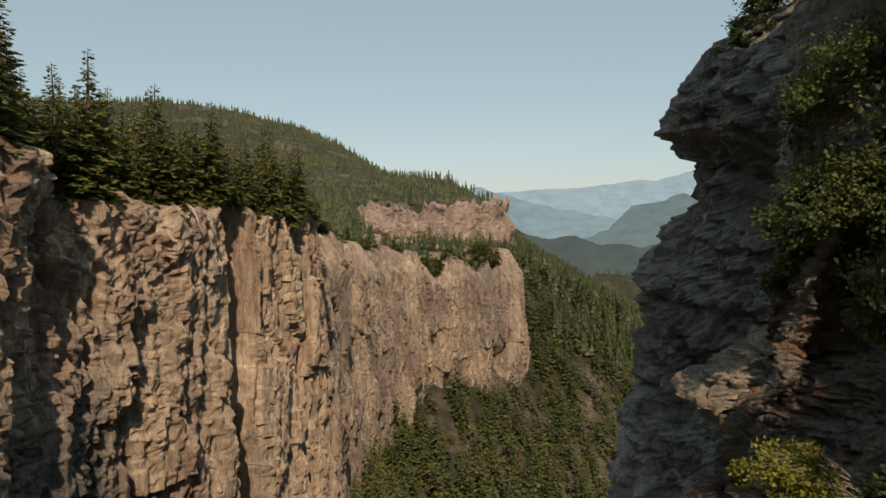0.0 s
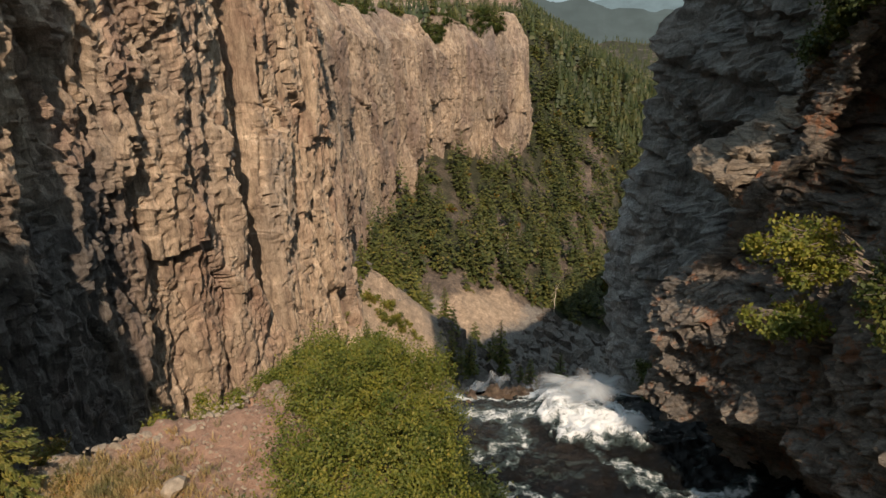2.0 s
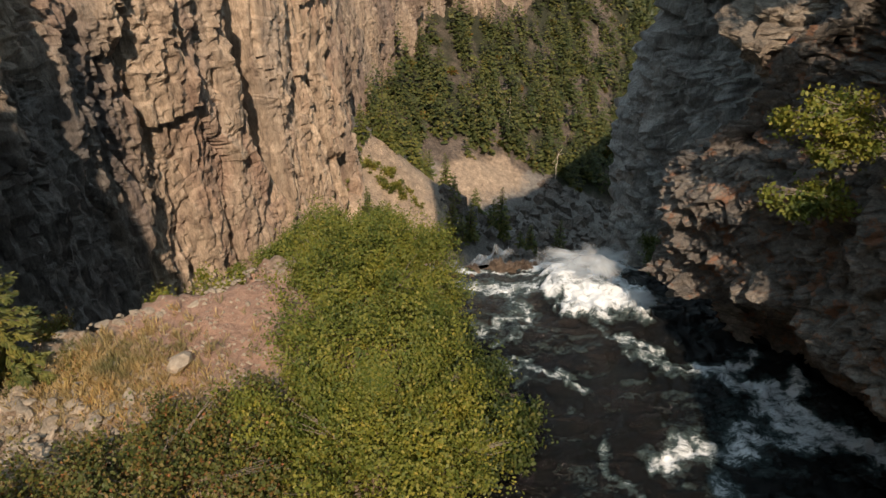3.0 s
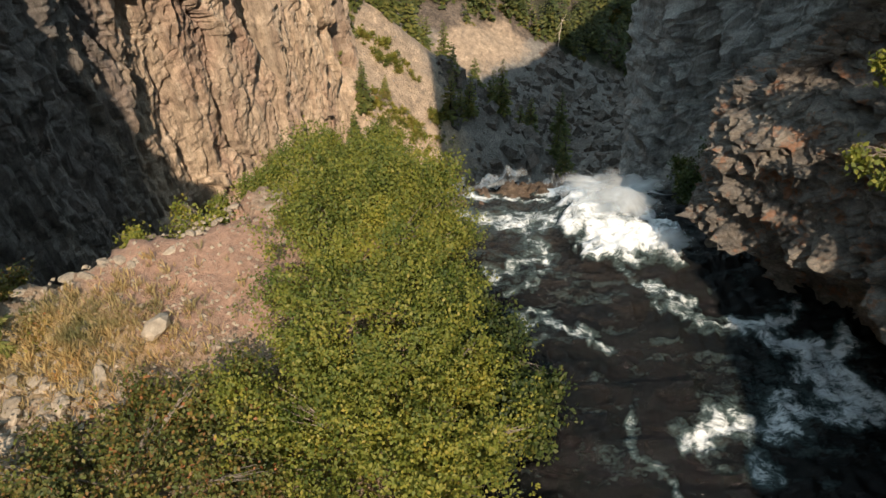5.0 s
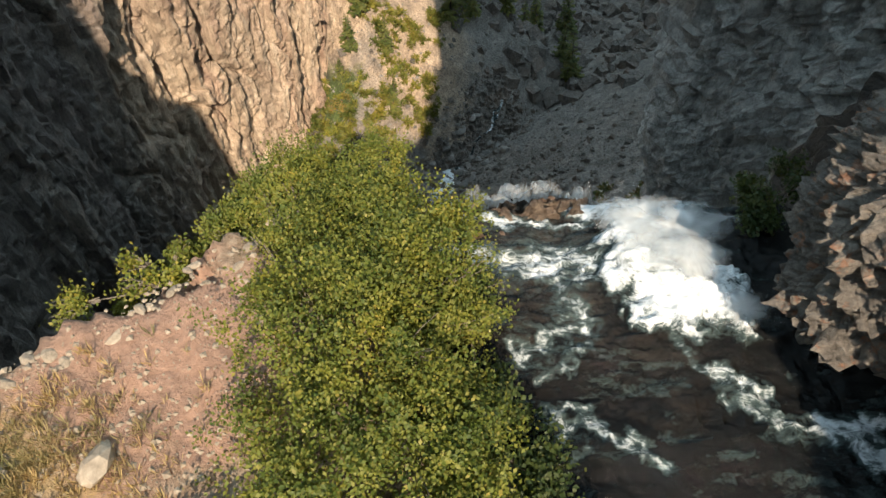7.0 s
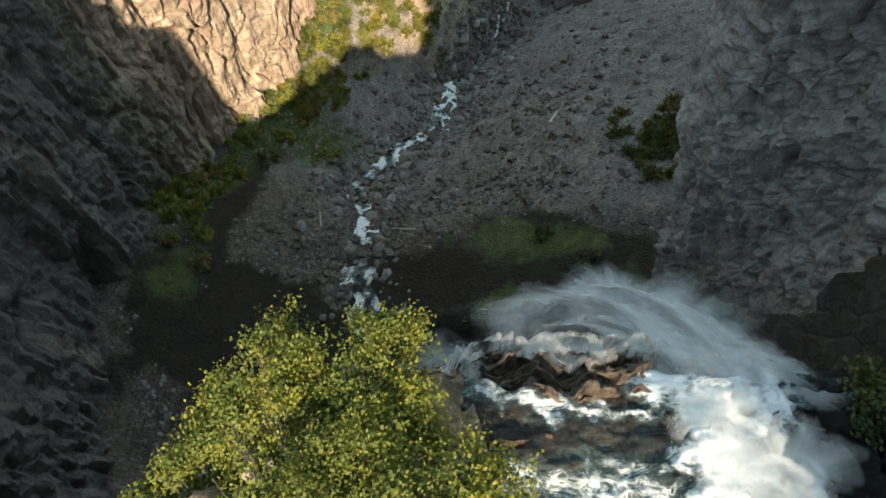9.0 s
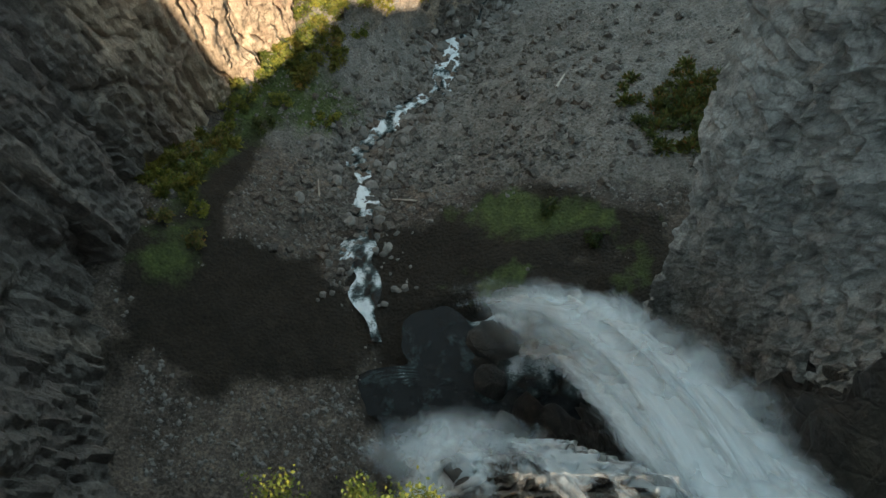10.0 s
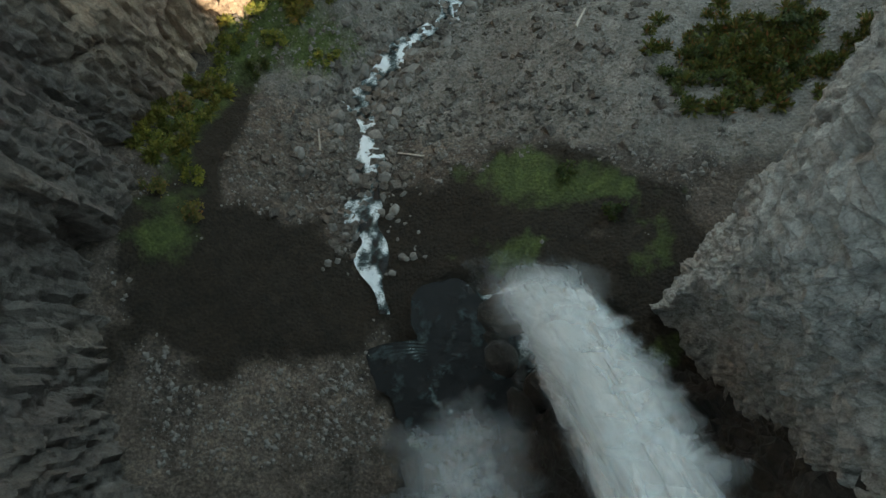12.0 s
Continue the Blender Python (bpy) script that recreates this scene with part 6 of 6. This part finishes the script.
def block_places(r, n):
    """Coarse broken rock: along the creek, and in two rubble fields either side of it."""
    out = []
    while len(out) < n:
        k = 3000
        y, x = r.uniform(44, 112, k), r.uniform(-33, 45, k)
        d = np.abs(x - creek_x(y))
        want = 0.95 * np.exp(-(d / 4.5) ** 2) + 0.40 * blob(x, y, -21, 59, 8, 7) + 0.50 * blob(x, y, 4, 62, 13, 5) + 0.16 * blob(x, y, 10, 82, 14, 10) + 0.02
        ok = (near_line(x, y, WALL, 4.0) > 1) & (near_line(x, y, SPUR, 4.0) > 0) & (r.random(k) < want) & (dirt_shade_mask(x, y) < 0.6)
        x, y = x[ok], y[ok]
        out += list(zip(x, y, land_z(x, y) + 0.05, 0.22 + 1.35 * r.random(len(x)) ** 3.4))
    return out[:n]


def gully_places(r, n):
    y = r.uniform(112, 190, 3 * n)
    x = creek_x(y) + r.uniform(-26, 24, 3 * n)
    ok = (near_line(x, y, WALL, 4.0) > 20) & ((sand_strip(x, y) < 0.4) | (r.random(3 * n) < 0.15))
    x, y = x[ok][:n], y[ok][:n]
    return list(zip(x, y, land_z(x, y), 0.6 + 4.2 * r.random(len(x)) ** 3))


scatter_stuff("gully_rocks", "grey broken rocks filling the shaded gully below the slope", 900, gully_places, block, TALUS_BLOCK, "rubble", 48)
scatter_stuff("talus_blocks", "angular grey and brown broken rock along the creek", 3800, block_places, block, TALUS_BLOCK, "rubble", 28)


def shelf_pebbles(r, n):
    x, y = r.uniform(-14, -4, n), r.uniform(3, 15, n)
    ok = near_line(x, y, HEAD, 1.0) < -0.6
    x, y = x[ok], y[ok]
    return list(zip(x, y, shelf_z(x, y), 0.04 + 0.16 * r.random(len(x)) ** 3))


scatter_stuff("shelf_gravel", "small pale stones strewn over the dry shelf", 4200, shelf_pebbles, pebble, LIGHT_STONE, "gravel", 18)


def creek():
    ys = np.linspace(37.5, 110, 440)
    u = np.linspace(-1, 1, 14)
    wob = fbm(np.stack([ys * 0.22, 0 * ys, 0 * ys], 1), 3) * 0.8
    half = 1.7 + 0.8 * vnoise(np.stack([ys * 0.3, 0 * ys + 5, 0 * ys], 1))
    half = half * (0.3 + 0.7 * steps(38, 46, ys))
    X = (creek_x(ys) + wob)[:, None] + half[:, None] * u
    Y = np.repeat(ys[:, None], len(u), 1)
    z = land_z(X.ravel(), Y.ravel()).reshape(X.shape)
    z = z.min(1, keepdims=True) + 0.45 + 0 * X
    p = np.stack([X.ravel(), Y.ravel() * 0.6, 0 * X.ravel()], 1)
    foam = 0.34 + 0.55 * fbm(p * 0.8, 4, 0.6).reshape(X.shape) + 0.20 * (1 - u ** 2)
    z = z + fbm(p * 1.3, 3).reshape(X.shape) * 0.12
    me = mesh_of("creek", np.stack([X.ravel(), Y.ravel(), z.ravel()], 1), grid_faces(len(ys), len(u)), WATER, True, {"foam": foam.ravel()})
    tagged(new("creek", me), "narrow white creek tumbling between boulders", "water", kind="structure")


creek()


def log(a, b, radius):
    u = np.linspace(0, 1, 7)[:, None]
    line = np.array(a) * (1 - u) + np.array(b) * u
    v, f = tubes([(line, radius * (1 - 0.45 * u[:, 0]))], 7)
    tagged(new("log", mesh_of("log", v, f, DEADWOOD)), "bleached fallen log lying on the talus", "log", "logs on the talus")


for x, y, turn, length, rad in [(15.3, 75.3, 65, 4.2, 0.22), (-6.0, 57.5, 165, 3.4, 0.16), (-17.5, 60, 100, 3.8, 0.15), (12.5, 78, 130, 3.0, 0.12), (-2, 64, 20, 2.6, 0.12)]:
    dx, dy = math.cos(radians(turn)) * length / 2, math.sin(radians(turn)) * length / 2
    log((x - dx, y - dy, ground_at(x - dx, y - dy) + rad), (x + dx, y + dy, ground_at(x + dx, y + dy) + rad), rad)


def snag(points, radius, arms, seed):
    """A bleached dead trunk with a few bare arms."""
    r = np.random.default_rng(seed)
    p = np.array(points, float)
    u = np.linspace(0, 1, 8)
    line = np.stack([np.interp(u, np.linspace(0, 1, len(p)), p[:, k]) for k in range(3)], 1) + r.normal(0, radius * 0.6, (8, 3))
    paths = [(line, radius * (1 - 0.75 * u))]
    for k in range(arms):
        i = int(r.integers(2, 7))
        w = np.linspace(0, 1, 4)[:, None]
        tip = line[i] + unit(r.normal(size=3)) * np.linalg.norm(p[-1] - p[0]) * r.uniform(0.15, 0.35)
        paths.append((line[i] * (1 - w) + tip * w, radius * 0.4 * (1 - 0.8 * w[:, 0])))
    v, f = tubes(paths, 6)
    tagged(new("dead_tree", mesh_of("dead_tree", v, f, DEADWOOD)), "bleached dead tree trunk with bare arms", "dead tree", "dead trees")


snag([(-30.5, 74, 15.6), (-28.4, 73.2, 14.4), (-27.6, 73.0, 12.0)], 0.16, 4, 1)
snag([(-29.6, 76, 15.2), (-27.2, 75.0, 13.6), (-26.4, 74.6, 11.4)], 0.12, 3, 2)
for k, (x, y, tall) in enumerate([(20, 205, 11), (34, 190, 10), (28, 160, 10)]):
    z = max(ground_at(x, y), rim_z(y) - 0.5) if x < -20 else ground_at(x, y)
    snag([(x, y, z), (x + 0.1, y, z + tall * 0.5), (x + 0.3, y + 0.1, z + tall)], 0.17, 7, 10 + k)


# straw on the shelf
def straw_places(r, n):
    x, y = r.normal(-8.9, 1.5, n), r.normal(8.2, 1.2, n)
    ok = near_line(x, y, HEAD, 1.0) < -1.2
    x, y = x[ok], y[ok]
    return list(zip(x, y, shelf_z(x, y), r.uniform(0.15, 0.42, len(x))))


def tuft(r):
    n = 9
    a = r.random(n) * 2 * np.pi
    way = unit(np.stack([np.cos(a) * 0.5, np.sin(a) * 0.5, np.ones(n)], 1))
    return blades(r.normal(0, 0.12, (n, 3)) * (1, 1, 0), way, unit(r.normal(size=(n, 3))), 0.6 + 0.5 * r.random(n), np.full(n, 0.035))


scatter_stuff("dry_grass", "straw-coloured dry grass tufts on the shelf", 1100, straw_places, tuft, GRASS, "grass", 12)


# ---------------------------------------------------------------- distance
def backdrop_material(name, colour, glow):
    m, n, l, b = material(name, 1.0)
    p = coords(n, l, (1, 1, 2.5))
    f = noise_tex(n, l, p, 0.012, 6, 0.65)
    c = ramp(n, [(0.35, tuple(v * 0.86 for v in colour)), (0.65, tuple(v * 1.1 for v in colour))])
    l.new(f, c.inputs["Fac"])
    # Haze is painted here: the ridge glows in a flat bluish colour.
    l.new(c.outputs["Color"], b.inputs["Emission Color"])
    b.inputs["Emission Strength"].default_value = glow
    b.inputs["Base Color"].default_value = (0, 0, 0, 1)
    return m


def far_ridge(name, dist, knots, seed, mat, rough):
    """A hazy skyline far down the valley. knots: (slope across, slope up)."""
    t = np.linspace(knots[0][0], knots[-1][0], 400)
    top = np.interp(t, [k[0] for k in knots], [k[1] for k in knots]) * dist + 14
    top = top + fbm(np.stack([t * 26, 0 * t, 0 * t + seed], 1), 4) * rough
    v = np.linspace(0, 1, 14)[:, None]
    x = np.broadcast_to(t * dist, (14, 400)) * (1 - 0.05 * (1 - v))
    z = -260 * (1 - v) + top * v
    y = dist - 8 - (1 - v) * 260 + 0 * x + fbm(np.stack([x.ravel() * 0.01, z.ravel() * 0.02, 0 * x.ravel() + seed], 1), 3).reshape(x.shape) * 30
    me = mesh_of(name, np.stack([x.ravel(), y.ravel(), z.ravel()], 1), grid_faces(14, 400), mat)
    tagged(new(name, me), "hazy blue forested ridge far down the valley", "backdrop", kind="structure")


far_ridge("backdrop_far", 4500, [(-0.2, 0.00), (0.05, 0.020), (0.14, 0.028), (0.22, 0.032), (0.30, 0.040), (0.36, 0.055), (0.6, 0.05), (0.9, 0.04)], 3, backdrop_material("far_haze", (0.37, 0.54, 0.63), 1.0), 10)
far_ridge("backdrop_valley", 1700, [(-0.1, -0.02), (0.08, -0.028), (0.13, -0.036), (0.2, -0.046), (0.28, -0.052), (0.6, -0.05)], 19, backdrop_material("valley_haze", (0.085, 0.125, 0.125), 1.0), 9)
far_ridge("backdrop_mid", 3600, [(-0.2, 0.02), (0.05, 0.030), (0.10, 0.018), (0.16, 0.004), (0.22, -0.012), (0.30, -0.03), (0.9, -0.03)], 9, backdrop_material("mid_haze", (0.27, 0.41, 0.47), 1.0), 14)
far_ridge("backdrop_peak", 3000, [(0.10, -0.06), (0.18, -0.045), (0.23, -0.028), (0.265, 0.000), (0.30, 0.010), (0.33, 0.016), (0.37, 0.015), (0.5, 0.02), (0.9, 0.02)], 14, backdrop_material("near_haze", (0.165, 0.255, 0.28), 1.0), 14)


# wet boulders in the foam at the foot of the falls
lay_stones([(5.0, 37.2, -62.4, 5.0), (4.3, 32.6, -62.6, 4.4), (7.8, 29.4, -62.4, 4.6), (11.2, 27.0, -62.2, 5.0), (3.4, 35.0, -62.6, 2.6), (6.0, 27.6, -62.6, 3.4)], [stone_mesh(60 + k, "boulder", WET_ROCK) for k in range(4)], "wet black boulder in the foam below the falls", "boulders under the falls", 31, "boulder")


# the layered pale ledge that juts from the shaded bank
def slab_mesh(seed, long, deep, thick):
    """A broken flagstone: ragged outline, split rim, worn top."""
    r = np.random.default_rng(seed)
    n = 22
    t = np.arange(n) * 2 * np.pi / n
    edge = 1 + 0.10 * r.normal(size=n)
    x = long * np.sign(np.cos(t)) * np.abs(np.cos(t)) ** 0.7 * edge
    y = deep * np.sign(np.sin(t)) * np.abs(np.sin(t)) ** 0.7 * edge
    rings = []
    for h, grow in ((-0.5, 0.90), (-0.28, 1.0), (0.05, 0.97), (0.12, 1.01), (0.42, 0.98), (0.5, 0.90)):
        k = grow * (1 + 0.035 * r.normal(size=n))
        rings.append(np.stack([x * k, y * k, thick * (h + 0.10 * r.normal(size=n))], 1))
    v = np.vstack(rings + [[[0, 0, -0.5 * thick]], [[0, 0, 0.52 * thick]]])
    f = grid_faces(6, n, True)
    a = np.arange(n)
    caps = np.stack([np.roll(a, -1), a, np.full(n, 6 * n), np.full(n, 6 * n)], 1), np.stack([5 * n + a, 5 * n + np.roll(a, -1), np.full(n, 6 * n + 1), np.full(n, 6 * n + 1)], 1)
    tri = np.vstack([f[:, [0, 1, 2]], f[:, [0, 2, 3]], caps[0][:, :3], caps[1][:, :3]])
    return mesh_of("slab", v, tri, FLAG_ROCK, False)


FLAG_ROCK = rock_material("pale_flaggy_rock", (0.14, 0.115, 0.09), (0.36, 0.30, 0.235), (0.56, 0.48, 0.38), (0.42, 0.24, 0.13), 0.62, 3.0, 1.8)
ledge = new("rock_ledge")
tagged(ledge, "pale layered rock ledge jutting from the dark bank", "rock")
r = np.random.default_rng(91)
z = 6.7
k = 0
while z < 10.2:
    thick = r.uniform(0.13, 0.30)
    tip = float(curve1(z, [(6.6, 10.3), (7.4, 9.5), (8.1, 8.75), (8.5, 8.55), (8.9, 9.0), (9.4, 9.6), (9.8, 10.3), (10.3, 11.2)]))
    for along in range(3):
        long, deep = r.uniform(0.8, 1.25), r.uniform(0.9, 1.3)
        o = new("slab", slab_mesh(400 + k, long, deep, thick * 1.25))
        o.parent = ledge
        o.matrix_world = pose(tip + long + 1.55 * along + r.normal(0, 0.10), 13.4 - 0.25 * along + r.normal(0, 0.14), z + 0.16 * along + r.normal(0, 0.03), r.normal(10, 3), r.normal(-7, 3), r.uniform(-14, 14))
        k += 1
    z += thick
